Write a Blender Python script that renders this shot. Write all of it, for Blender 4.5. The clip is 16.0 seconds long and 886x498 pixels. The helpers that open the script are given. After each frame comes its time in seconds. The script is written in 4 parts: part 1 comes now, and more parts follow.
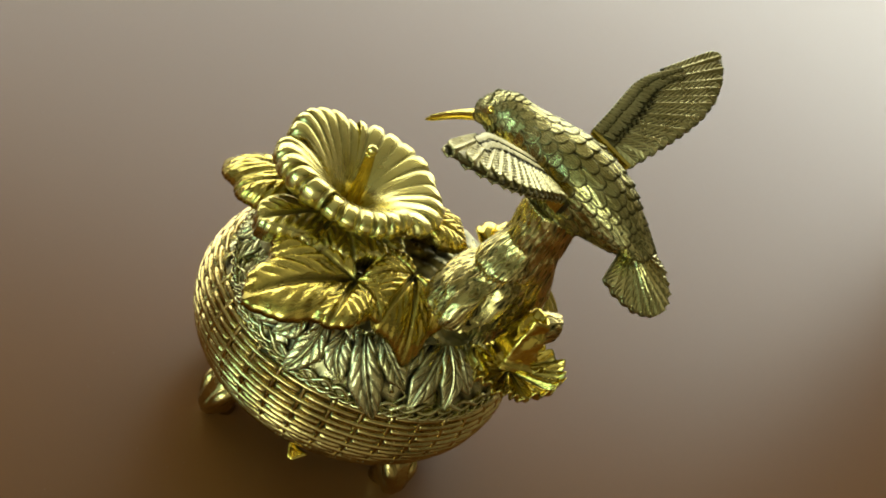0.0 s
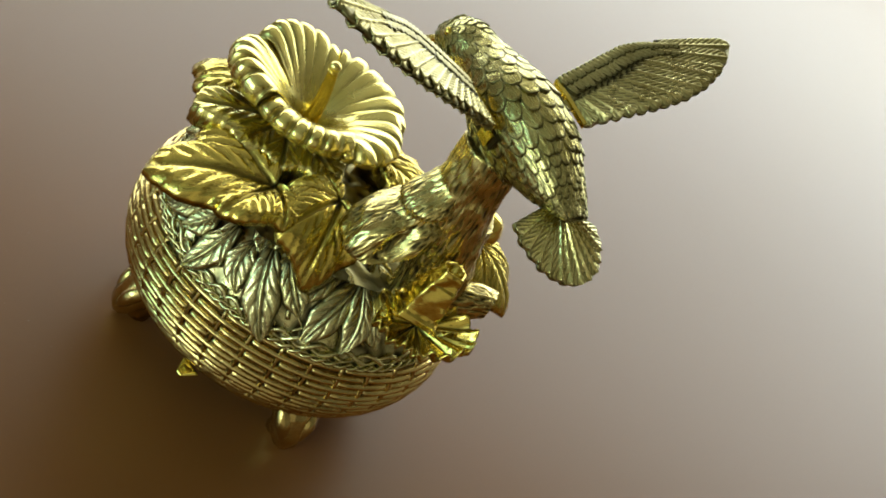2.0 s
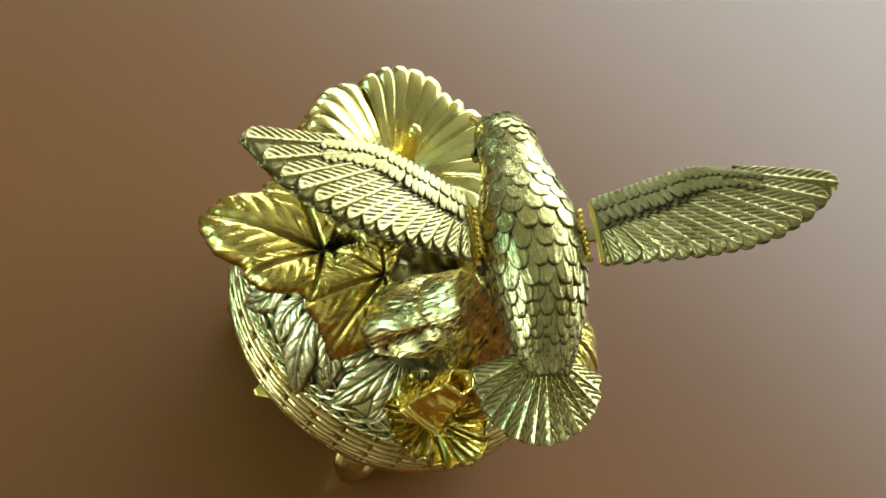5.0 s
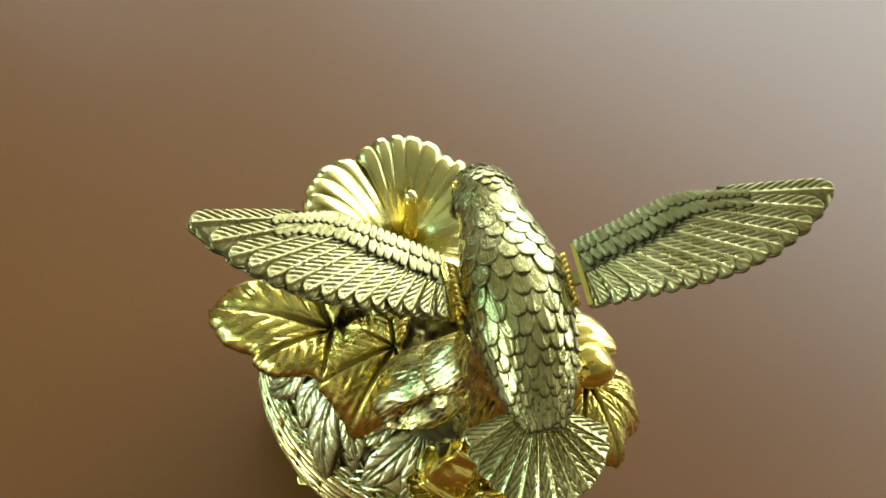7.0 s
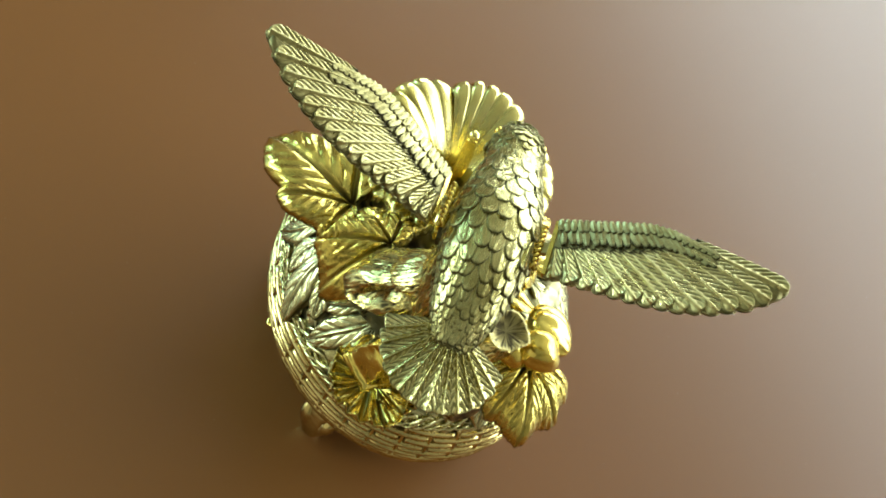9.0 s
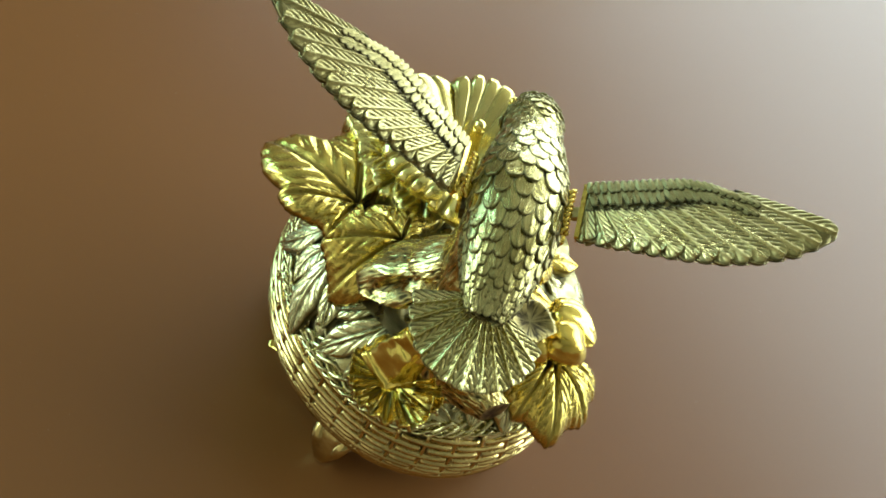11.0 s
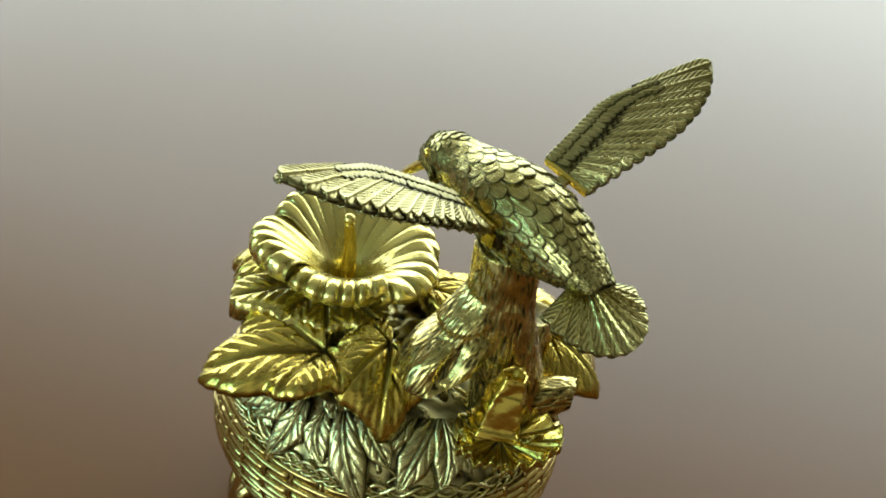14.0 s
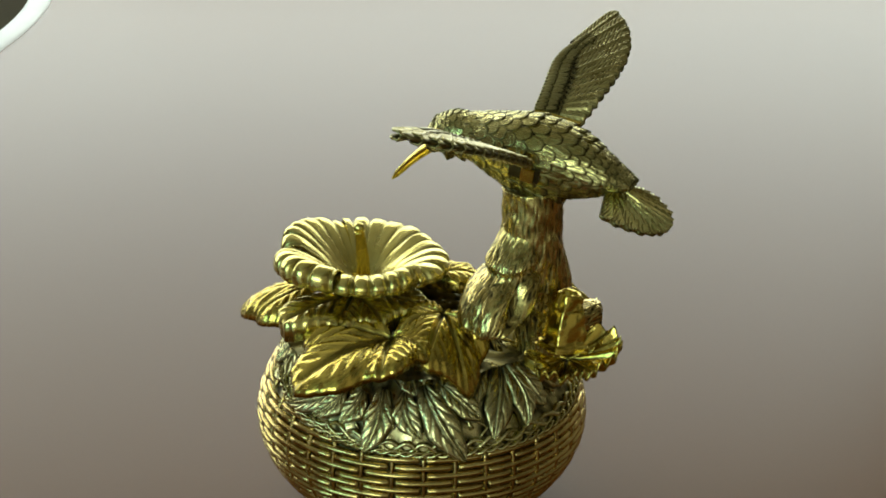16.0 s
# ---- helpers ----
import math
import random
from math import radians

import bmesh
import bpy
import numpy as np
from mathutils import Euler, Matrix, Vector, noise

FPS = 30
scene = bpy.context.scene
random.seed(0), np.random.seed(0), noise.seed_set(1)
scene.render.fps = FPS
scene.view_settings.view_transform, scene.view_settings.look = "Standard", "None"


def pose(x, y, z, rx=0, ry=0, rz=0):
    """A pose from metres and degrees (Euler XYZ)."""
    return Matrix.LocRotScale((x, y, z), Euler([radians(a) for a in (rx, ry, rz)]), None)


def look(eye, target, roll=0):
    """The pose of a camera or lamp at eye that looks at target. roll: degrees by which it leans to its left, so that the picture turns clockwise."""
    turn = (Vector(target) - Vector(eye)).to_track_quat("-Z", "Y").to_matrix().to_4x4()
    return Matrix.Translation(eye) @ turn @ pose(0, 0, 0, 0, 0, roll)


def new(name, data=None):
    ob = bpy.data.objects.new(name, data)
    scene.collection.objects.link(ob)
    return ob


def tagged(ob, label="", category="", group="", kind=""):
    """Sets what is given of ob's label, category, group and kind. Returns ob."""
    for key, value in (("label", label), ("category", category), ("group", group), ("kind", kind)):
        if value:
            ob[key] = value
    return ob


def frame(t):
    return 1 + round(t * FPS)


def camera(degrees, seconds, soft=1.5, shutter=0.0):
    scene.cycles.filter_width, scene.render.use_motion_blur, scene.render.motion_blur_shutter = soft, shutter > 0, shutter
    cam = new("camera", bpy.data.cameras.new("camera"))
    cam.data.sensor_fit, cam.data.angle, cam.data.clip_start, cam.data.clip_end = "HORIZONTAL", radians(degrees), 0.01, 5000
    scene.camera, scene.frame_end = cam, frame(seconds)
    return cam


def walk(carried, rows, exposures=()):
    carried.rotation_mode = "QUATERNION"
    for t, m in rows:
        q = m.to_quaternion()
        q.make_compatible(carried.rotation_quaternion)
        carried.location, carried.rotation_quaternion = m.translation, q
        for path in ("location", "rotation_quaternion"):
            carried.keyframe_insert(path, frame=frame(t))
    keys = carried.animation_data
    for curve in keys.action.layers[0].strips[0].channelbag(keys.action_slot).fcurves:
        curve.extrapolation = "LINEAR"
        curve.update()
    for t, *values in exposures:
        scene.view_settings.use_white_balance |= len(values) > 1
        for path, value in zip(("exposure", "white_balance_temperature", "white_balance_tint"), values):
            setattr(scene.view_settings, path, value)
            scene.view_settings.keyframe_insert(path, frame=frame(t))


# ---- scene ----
cam = camera(47.2, 16.0, soft=1.8)
METRES, EYE, TILT, LEAN, TURN = 0.7, 0.256, -38.0, -24.0, 0.0
ROWS = [
    (0.0, 0.0, 0.0, 0.0, 0.0, 0.0, -0.0),
    (0.5, 0.0039, 0.0244, -0.0068, 5.4, 2.42, -2.91),
    (1.0, 0.0199, 0.0285, -0.0137, 4.54, 1.24, -5.48),
    (1.5, 0.0453, 0.0212, -0.0229, 3.59, 1.45, -8.33),
    (2.0, 0.0873, 0.0443, -0.0534, 7.17, 5.09, -13.86),
    (2.5, 0.1165, 0.0404, -0.0491, 12.92, 6.66, -18.4),
    (3.0, 0.1172, 0.0712, -0.0319, 16.69, 1.76, -17.79),
    (3.5, 0.153, 0.0968, -0.0043, 22.78, -4.73, -21.71),
    (4.0, 0.1754, 0.1017, 0.0418, 29.45, -9.07, -25.35),
    (6.5, 0.2062, 0.1205, 0.0709, 37.85, -9.27, -16.88),
    (7.0, 0.2148, 0.1396, 0.0737, 39.31, -7.4, -14.89),
    (7.5, 0.2103, 0.1579, 0.0745, 41.74, -8.55, -23.21),
    (8.0, 0.2166, 0.1968, 0.0737, 46.73, -10.55, -33.09),
    (8.5, 0.2344, 0.1813, 0.0748, 51.19, -13.15, -40.63),
    (9.0, 0.2795, 0.144, 0.0731, 53.42, -13.79, -43.22),
    (11.5, 0.2743, 0.1563, 0.0231, 46.57, -3.02, -37.34),
    (12.0, 0.277, 0.1281, 0.0117, 42.02, 0.77, -32.07),
    (12.5, 0.2641, 0.113, -0.0001, 38.39, 3.0, -23.8),
    (13.0, 0.226, 0.0858, -0.0042, 32.97, 3.94, -13.58),
    (13.5, 0.171, 0.0691, -0.0206, 24.23, 5.88, -4.45),
    (14.0, 0.1328, 0.0559, -0.042, 18.88, 9.59, 4.14),
    (14.5, 0.1071, 0.0511, -0.0668, 14.07, 10.67, 11.06),
    (15.0, 0.0626, 0.0263, -0.0768, 11.25, 11.8, 17.0),
    (15.5, 0.0226, 0.0232, -0.0813, 8.76, 13.35, 22.22),
    (16.0, 0.0006, -0.0059, -0.0831, 6.11, 14.13, 24.66),
]
walk(cam, [(t, pose(-0.067, -0.2535, EYE, TILT, LEAN, TURN) @ pose(METRES * x, METRES * y, METRES * z, 90 + pitch, roll, yaw)) for t, x, y, z, yaw, pitch, roll in ROWS],
     exposures=[(0, -0.47, 7000, 10), (2.5, -0.2, 6500, 9), (3.5, -0.08, 6250, 9), (4, 0.28, 6100, 8), (6.5, 0.27, 6000, 7), (7.5, 0.42, 5950, 6), (9, 0.55, 5950, 6), (11.5, 0.32, 5950, 4), (12.5, 0.3, 5950, 3), (14, -0.3, 6250, 4), (16, -0.88, 6650, 6)])

# ---- world and light ----
world = bpy.data.worlds.new("sky")
scene.world = world
world.use_nodes = True
wn = world.node_tree
sky = wn.nodes.new("ShaderNodeTexSky")
sky.sky_type, sky.sun_disc = "NISHITA", False
sky.sun_elevation, sky.sun_rotation = radians(40), radians(160)
wn.nodes["Background"].inputs["Strength"].default_value = 0.1
wn.links.new(sky.outputs[0], wn.nodes["Background"].inputs["Color"])


def window_lamp(name, eye, target, w, h, watts, colour):
    """An area lamp that stands in a window's opening for the sky outside."""
    data = bpy.data.lights.new(name, "AREA")
    data.shape, data.size, data.size_y, data.energy, data.color = "RECTANGLE", w, h, watts, colour
    ob = new(name, data)
    ob.matrix_world = look(eye, target)
    return ob


# the long window: hazy sky, brightest high up and along the horizon
for x0, x1, z0, z1, glow in ((-1.99, 1.91, 0.13, 0.58, 16.5), (-1.99, -1.2, 0.58, 1.1, 12.0), (-1.2, 1.91, 0.58, 1.1, 12.5), (-1.99, -1.2, 1.1, 1.72, 16.0), (-1.2, 1.91, 1.1, 1.72, 19.0)):
    x, z = (x0 + x1) / 2, (z0 + z1) / 2
    window_lamp("window_light", (x, 2.03, z), (x, 0.0, z), x1 - x0, z1 - z0, glow * (x1 - x0) * (z1 - z0), (0.92, 1.0, 0.95))
# added fill from the north-west corner, brightens the table's far left
window_lamp("corner_fill_light", (-2.11, 1.42, 0.8), (0.0, 1.42, 0.8), 0.95, 1.2, 17.0, (0.86, 0.99, 1.0))
window_lamp("side_window_light", (-2.11, -1.4, 0.8), (0.0, -1.4, 0.8), 0.95, 1.05, 19, (0.46, 0.93, 1.0))
# added fill from behind the camera, brightens the front of the box
window_lamp("back_fill_light", (-1.25, -2.11, 0.75), (-1.25, 0.0, 0.75), 1.1, 1.05, 25, (0.84, 1.0, 0.90))

# ---- materials ----


def nodes_of(name):
    m = bpy.data.materials.new(name)
    m.use_nodes = True
    nt = m.node_tree
    return m, nt, nt.nodes["Principled BSDF"]


def noise_node(nt, scale, detail=4.0, rough=0.55, stretch=None):
    tc = nt.nodes.new("ShaderNodeTexCoord")
    tex = nt.nodes.new("ShaderNodeTexNoise")
    tex.inputs["Scale"].default_value, tex.inputs["Detail"].default_value, tex.inputs["Roughness"].default_value = scale, detail, rough
    src = tc.outputs["Object"]
    if stretch:
        mp = nt.nodes.new("ShaderNodeMapping")
        mp.inputs["Scale"].default_value = stretch
        nt.links.new(src, mp.inputs["Vector"])
        src = mp.outputs[0]
    nt.links.new(src, tex.inputs["Vector"])
    return tex


def ramp_node(nt, fac, stops):
    r = nt.nodes.new("ShaderNodeValToRGB")
    while len(r.color_ramp.elements) < len(stops):
        r.color_ramp.elements.new(0.5)
    for e, (p, c) in zip(r.color_ramp.elements, stops):
        e.position, e.color = p, (*c, 1) if len(c) == 3 else c
    nt.links.new(fac, r.inputs[0])
    return r


def bump_node(nt, height, strength, distance, chain=None):
    b = nt.nodes.new("ShaderNodeBump")
    b.inputs["Strength"].default_value, b.inputs["Distance"].default_value = strength, distance
    nt.links.new(height, b.inputs["Height"])
    if chain:
        nt.links.new(chain.outputs[0], b.inputs["Normal"])
    return b


def gold(name, light, dark, rough, rough_var=0.12, bump=0.15, grain=900.0, blotch=70.0, wear=(0.35, 0.7), wash_shade=0.85):
    """Plated metal: blotches of tarnish, fine casting grain, uneven polish, a dark antique wash left in the carved
    lines, and the shade painted into the flower's throat.
    """
    m, nt, p = nodes_of(name)
    p.inputs["Metallic"].default_value = 1.0
    big = noise_node(nt, blotch, 5.0, 0.6)
    fine = noise_node(nt, grain, 3.0, 0.5)
    col = ramp_node(nt, big.outputs[0], [(wear[0], dark), (wear[1], light)])
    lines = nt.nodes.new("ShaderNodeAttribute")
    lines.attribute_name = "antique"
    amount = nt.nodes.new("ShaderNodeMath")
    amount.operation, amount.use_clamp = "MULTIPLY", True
    amount.inputs[1].default_value = wash_shade
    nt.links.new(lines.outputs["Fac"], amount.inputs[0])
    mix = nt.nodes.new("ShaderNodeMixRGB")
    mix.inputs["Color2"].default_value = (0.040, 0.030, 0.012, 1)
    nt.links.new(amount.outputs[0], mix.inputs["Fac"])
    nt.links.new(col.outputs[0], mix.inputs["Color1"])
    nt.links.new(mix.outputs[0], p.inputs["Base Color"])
    rr = nt.nodes.new("ShaderNodeMapRange")
    rr.inputs["From Min"].default_value, rr.inputs["From Max"].default_value = 0.3, 0.7
    rr.inputs["To Min"].default_value, rr.inputs["To Max"].default_value = rough - rough_var, rough + rough_var
    nt.links.new(noise_node(nt, blotch * 3.1, 4.0).outputs[0], rr.inputs["Value"])
    dull = nt.nodes.new("ShaderNodeMath")
    dull.operation = "MULTIPLY_ADD"
    dull.inputs[1].default_value = 0.25
    nt.links.new(amount.outputs[0], dull.inputs[0])
    nt.links.new(rr.outputs[0], dull.inputs[2])
    nt.links.new(dull.outputs[0], p.inputs["Roughness"])
    b = bump_node(nt, fine.outputs[0], bump, 0.0004)
    b2 = bump_node(nt, big.outputs[0], bump, 0.0012, b)
    b3 = bump_node(nt, noise_node(nt, grain * 0.38, 3.0, 0.6).outputs[0], min(1.0, 2.2 * bump), 0.0007, b2)
    nt.links.new(b3.outputs[0], p.inputs["Normal"])
    return m


GOLD_BRIGHT = gold("yellow_gold_plate", (0.95, 0.76, 0.19), (0.70, 0.52, 0.10), 0.16, 0.06, 0.10, wash_shade=0.95)
GOLD_PALE = gold("pale_satin_gold", (0.90, 0.80, 0.31), (0.80, 0.67, 0.20), 0.21, 0.05, 0.04, wash_shade=0.95)
GOLD_ANTIQUE = gold("antique_gold", (0.80, 0.73, 0.34), (0.50, 0.43, 0.15), 0.22, 0.07, 0.2, wash_shade=1.0)
GOLD_WING = gold("dull_wing_gold", (0.68, 0.61, 0.29), (0.40, 0.34, 0.13), 0.29, 0.07, 0.2, wash_shade=1.0)
GOLD_RELIEF = gold("relief_gold", (0.78, 0.72, 0.38), (0.48, 0.42, 0.18), 0.22, 0.07, 0.2, wash_shade=1.0)
GOLD_WEAVE = gold("weave_gold", (0.80, 0.64, 0.26), (0.50, 0.36, 0.12), 0.20, 0.07, 0.10)
GOLD_BARK = gold("bark_gold", (0.88, 0.74, 0.30), (0.44, 0.33, 0.10), 0.23, 0.06, 0.05, 1500.0, 160.0, wash_shade=1.0)
DARK_METAL = gold("dark_metal", (0.15, 0.12, 0.05), (0.07, 0.055, 0.025), 0.42, 0.1, 0.3)


def table_material():
    m, nt, p = nodes_of("satin_brown_laminate")
    cloud = noise_node(nt, 2.2, 3.0)
    col = ramp_node(nt, cloud.outputs[0], [(0.3, (0.156, 0.060, 0.0125)), (0.7, (0.172, 0.068, 0.016))])
    dust = noise_node(nt, 900.0, 2.0, 0.4)
    specks = ramp_node(nt, dust.outputs[0], [(0.76, (0, 0, 0)), (0.79, (1, 1, 1))])
    mix = nt.nodes.new("ShaderNodeMixRGB")
    mix.inputs["Color2"].default_value = (0.42, 0.36, 0.32, 1)
    scale = nt.nodes.new("ShaderNodeMath")
    scale.operation = "MULTIPLY"
    scale.inputs[1].default_value = 0.15
    nt.links.new(specks.outputs[0], scale.inputs[0])
    nt.links.new(scale.outputs[0], mix.inputs["Fac"])
    nt.links.new(col.outputs[0], mix.inputs["Color1"])
    nt.links.new(mix.outputs[0], p.inputs["Base Color"])
    p.inputs["Roughness"].default_value = 0.34
    p.inputs["Specular IOR Level"].default_value = 0.36
    b = bump_node(nt, noise_node(nt, 600.0, 3.0).outputs[0], 0.05, 0.0003)
    nt.links.new(b.outputs[0], p.inputs["Normal"])
    return m


def plain(name, light, dark, rough, scale=6.0, bump=0.1, spec=0.5):
    m, nt, p = nodes_of(name)
    n = noise_node(nt, scale, 5.0)
    nt.links.new(ramp_node(nt, n.outputs[0], [(0.35, dark), (0.65, light)]).outputs[0], p.inputs["Base Color"])
    p.inputs["Roughness"].default_value, p.inputs["Specular IOR Level"].default_value = rough, spec
    nt.links.new(bump_node(nt, noise_node(nt, scale * 25, 3.0).outputs[0], bump, 0.002).outputs[0], p.inputs["Normal"])
    return m


TABLE = table_material()
WHITE_EDGE = plain("white_edging", (0.82, 0.84, 0.82), (0.76, 0.78, 0.76), 0.35, 8.0, 0.03)
PALE_TILE = plain("pale_tile", (0.50, 0.54, 0.52), (0.42, 0.46, 0.45), 0.25, 4.0)
DARK_TILE = plain("dark_tile", (0.022, 0.035, 0.036), (0.012, 0.020, 0.021), 0.2, 4.0)
DARK_FLOOR = plain("dark_floor", (0.05, 0.055, 0.055), (0.025, 0.03, 0.03), 0.4, 3.0)
WALL = plain("wall_paint", (0.25, 0.205, 0.15), (0.23, 0.19, 0.135), 0.8, 2.0)
WALL_BOUNCE = plain("cream_bounce_paint", (0.58, 0.50, 0.38), (0.54, 0.46, 0.35), 0.8, 2.0)
CEIL = plain("ceiling_paint", (0.38, 0.35, 0.28), (0.35, 0.32, 0.255), 0.85, 2.0)
FRAME_WHITE = plain("white_paint", (0.8, 0.8, 0.78), (0.76, 0.76, 0.74), 0.4, 10.0)


def glass_material():
    m, nt, p = nodes_of("window_glass")
    p.inputs["Transmission Weight"].default_value, p.inputs["Roughness"].default_value, p.inputs["IOR"].default_value = 1.0, 0.0, 1.45
    return m


GLASS = glass_material()

# ---- mesh helpers ----


def part(name, verts, faces, material, parent=None, label="", smooth=True, wash_shade=None):
    """One mesh object from vertices and faces, under its thing."""
    me = bpy.data.meshes.new(name)
    me.from_pydata([tuple(v) for v in verts], [], [tuple(f) for f in faces])
    me.materials.append(material)
    if smooth:
        me.polygons.foreach_set("use_smooth", [True] * len(me.polygons))
    if wash_shade is not None:
        vals = np.full(len(me.vertices), 0.25, np.float32)
        vals[:len(wash_shade)] = np.clip(wash_shade, 0, 1)
        me.attributes.new("antique", "FLOAT", "POINT").data.foreach_set("value", vals)
    me.update()
    ob = new(name, me)
    if parent is not None:
        ob.parent = parent
    if label:
        tagged(ob, label)
    return ob


def quads(n, m, wrap_m=False, wrap_n=False, base=0, flip=False):
    """Faces of a grid of n rows by m columns."""
    out = []
    for i in range(n if wrap_n else n - 1):
        for j in range(m if wrap_m else m - 1):
            a, b = i * m + j, i * m + (j + 1) % m
            c, d = ((i + 1) % n) * m + (j + 1) % m, ((i + 1) % n) * m + j
            q = (base + a, base + b, base + c, base + d)
            out.append(q[::-1] if flip else q)
    return out


class Pool:
    """Gathers pieces that become one mesh."""

    def __init__(self):
        self.v, self.f, self.w, self.count = [], [], [], 0

    def add(self, verts, faces, wash_shade=None):
        verts = np.asarray(verts, float).reshape(-1, 3)
        self.v.append(verts)
        w = np.zeros(len(verts))
        if wash_shade is not None:
            w[:] = 0.25
            w[:len(wash_shade)] = wash_shade
        self.w.append(w)
        self.f.extend([tuple(i + self.count for i in f) for f in faces])
        self.count += len(verts)

    def make(self, name, material, parent=None, label="", smooth=True):
        return part(name, np.concatenate(self.v), self.f, material, parent, label, smooth, np.concatenate(self.w))


def box_piece(lo, hi):
    (a, b, c), (d, e, f) = lo, hi
    v = [(a, b, c), (d, b, c), (d, e, c), (a, e, c), (a, b, f), (d, b, f), (d, e, f), (a, e, f)]
    return v, [(0, 3, 2, 1), (4, 5, 6, 7), (0, 1, 5, 4), (1, 2, 6, 5), (2, 3, 7, 6), (3, 0, 4, 7)]


def bevelled(name, lo, hi, r, material, parent=None, label=""):
    bm = bmesh.new()
    v, f = box_piece(lo, hi)
    bv = [bm.verts.new(p) for p in v]
    for q in f:
        bm.faces.new([bv[i] for i in q])
    if r:
        bmesh.ops.bevel(bm, geom=bm.edges[:], offset=r, segments=3, affect="EDGES", profile=0.5)
    me = bpy.data.meshes.new(name)
    bm.to_mesh(me)
    bm.free()
    me.materials.append(material)
    ob = new(name, me)
    if parent is not None:
        ob.parent = parent
    if label:
        tagged(ob, label)
    return ob


def unit(v):
    v = np.asarray(v, float)
    return v / np.linalg.norm(v)


def shell(top, normal, thick):
    """A closed plate: a grid of top points (n, m, 3), thickened against the normals."""
    n, m = top.shape[:2]
    nrm = np.broadcast_to(np.asarray(normal, float), top.shape)
    low = top - nrm * thick
    verts = np.concatenate([top.reshape(-1, 3), low.reshape(-1, 3)])
    k = n * m
    faces = quads(n, m) + quads(n, m, base=k, flip=True)
    ring = [j for j in range(m)] + [i * m + m - 1 for i in range(1, n)] + [(n - 1) * m + j for j in range(m - 2, -1, -1)] + [i * m for i in range(n - 2, 0, -1)]
    for a, b in zip(ring, ring[1:] + ring[:1]):
        faces.append((b, a, a + k, b + k))
    return verts, faces


def tube(path, radii, seg=16, caps=True, ripple=None, squash=None):
    """A swept tube along a path; ripple(i, angle) multiplies the radius."""
    path = np.asarray(path, float)
    n = len(path)
    radii = np.broadcast_to(np.asarray(radii, float), (n,))
    tang = np.gradient(path, axis=0)
    tang /= np.linalg.norm(tang, axis=1)[:, None]
    ref = np.array([0.0, 0.0, 1.0]) if abs(tang[0][2]) < 0.9 else np.array([1.0, 0.0, 0.0])
    side = unit(np.cross(ref, tang[0]))
    verts = []
    for i in range(n):
        side = unit(side - tang[i] * (side @ tang[i]))
        up = np.cross(tang[i], side)
        for j in range(seg):
            a = 2 * math.pi * j / seg
            r = radii[i] * (ripple(i / (n - 1), a) if ripple else 1.0)
            verts.append(path[i] + r * (math.cos(a) * side + (squash or 1.0) * math.sin(a) * up))
    faces = quads(n, seg, wrap_m=True)
    if caps:
        faces += [tuple(range(seg))[::-1], tuple(range((n - 1) * seg, n * seg))]
    return np.array(verts), faces


def smooth_path(points, n):
    """Catmull-Rom through a few control points."""
    p = np.asarray(points, float)
    p = np.vstack([2 * p[0] - p[1], p, 2 * p[-1] - p[-2]])
    out = []
    for t in np.linspace(0, len(p) - 3 - 1e-9, n):
        i, f = int(t), t - int(t)
        a, b, c, d = p[i:i + 4]
        out.append(0.5 * (2 * b + (c - a) * f + (2 * a - 5 * b + 4 * c - d) * f * f + (3 * b - a - 3 * c + d) * f ** 3))
    return np.array(out)


def wob(p, scale, seed=0.0):
    return noise.noise(Vector((p[0] * scale + seed, p[1] * scale - seed, p[2] * scale + 2 * seed)))

# ---- the room ----
bevelled("floor", (-2.2, -2.2, -0.85), (2.2, 2.2, -0.75), 0, DARK_FLOOR)
bevelled("ceiling", (-2.2, -2.2, 1.85), (2.2, 2.2, 1.95), 0, CEIL)
# unseen wall behind the camera, kept pale to bounce light onto the box
south = Pool()
for lo, hi in (((-2.2, -2.2, -0.75), (-1.88, -2.08, 1.85)), ((-0.62, -2.2, -0.75), (2.2, -2.08, 1.85)), ((-1.88, -2.2, -0.75), (-0.62, -2.08, 0.15)), ((-1.88, -2.2, 1.35), (-0.62, -2.08, 1.85))):
    south.add(*box_piece(lo, hi))
south.make("wall_south", WALL_BOUNCE, smooth=False)
north = Pool()
WX0, WX1, WZ0, WZ1 = -2.03, 1.95, 0.1, 1.76
for lo, hi in (((-2.2, 2.0, -0.75), (WX0, 2.14, 1.85)), ((WX1, 2.0, -0.75), (2.2, 2.14, 1.85)), ((WX0, 2.0, -0.75), (WX1, 2.14, WZ0)), ((WX0, 2.0, WZ1), (WX1, 2.14, 1.85))):
    north.add(*box_piece(lo, hi))
north.make("wall_north", WALL, smooth=False)
west = Pool()
for lo, hi in (((-2.2, -2.08, -0.75), (-2.08, -1.95, 1.85)), ((-2.2, -0.85, -0.75), (-2.08, 0.9, 1.85)), ((-2.2, 1.94, -0.75), (-2.08, 2.0, 1.85)), ((-2.2, -1.95, -0.75), (-2.08, -0.85, 0.2)), ((-2.2, -1.95, 1.4), (-2.08, -0.85, 1.85)),
               ((-2.2, 0.9, -0.75), (-2.08, 1.94, 0.15)), ((-2.2, 0.9, 1.45), (-2.08, 1.94, 1.85))):
    west.add(*box_piece(lo, hi))
west.make("wall_west", WALL, smooth=False)
bevelled("wall_east", (2.08, -2.08, -0.75), (2.2, 2.0, 1.85), 0, WALL)
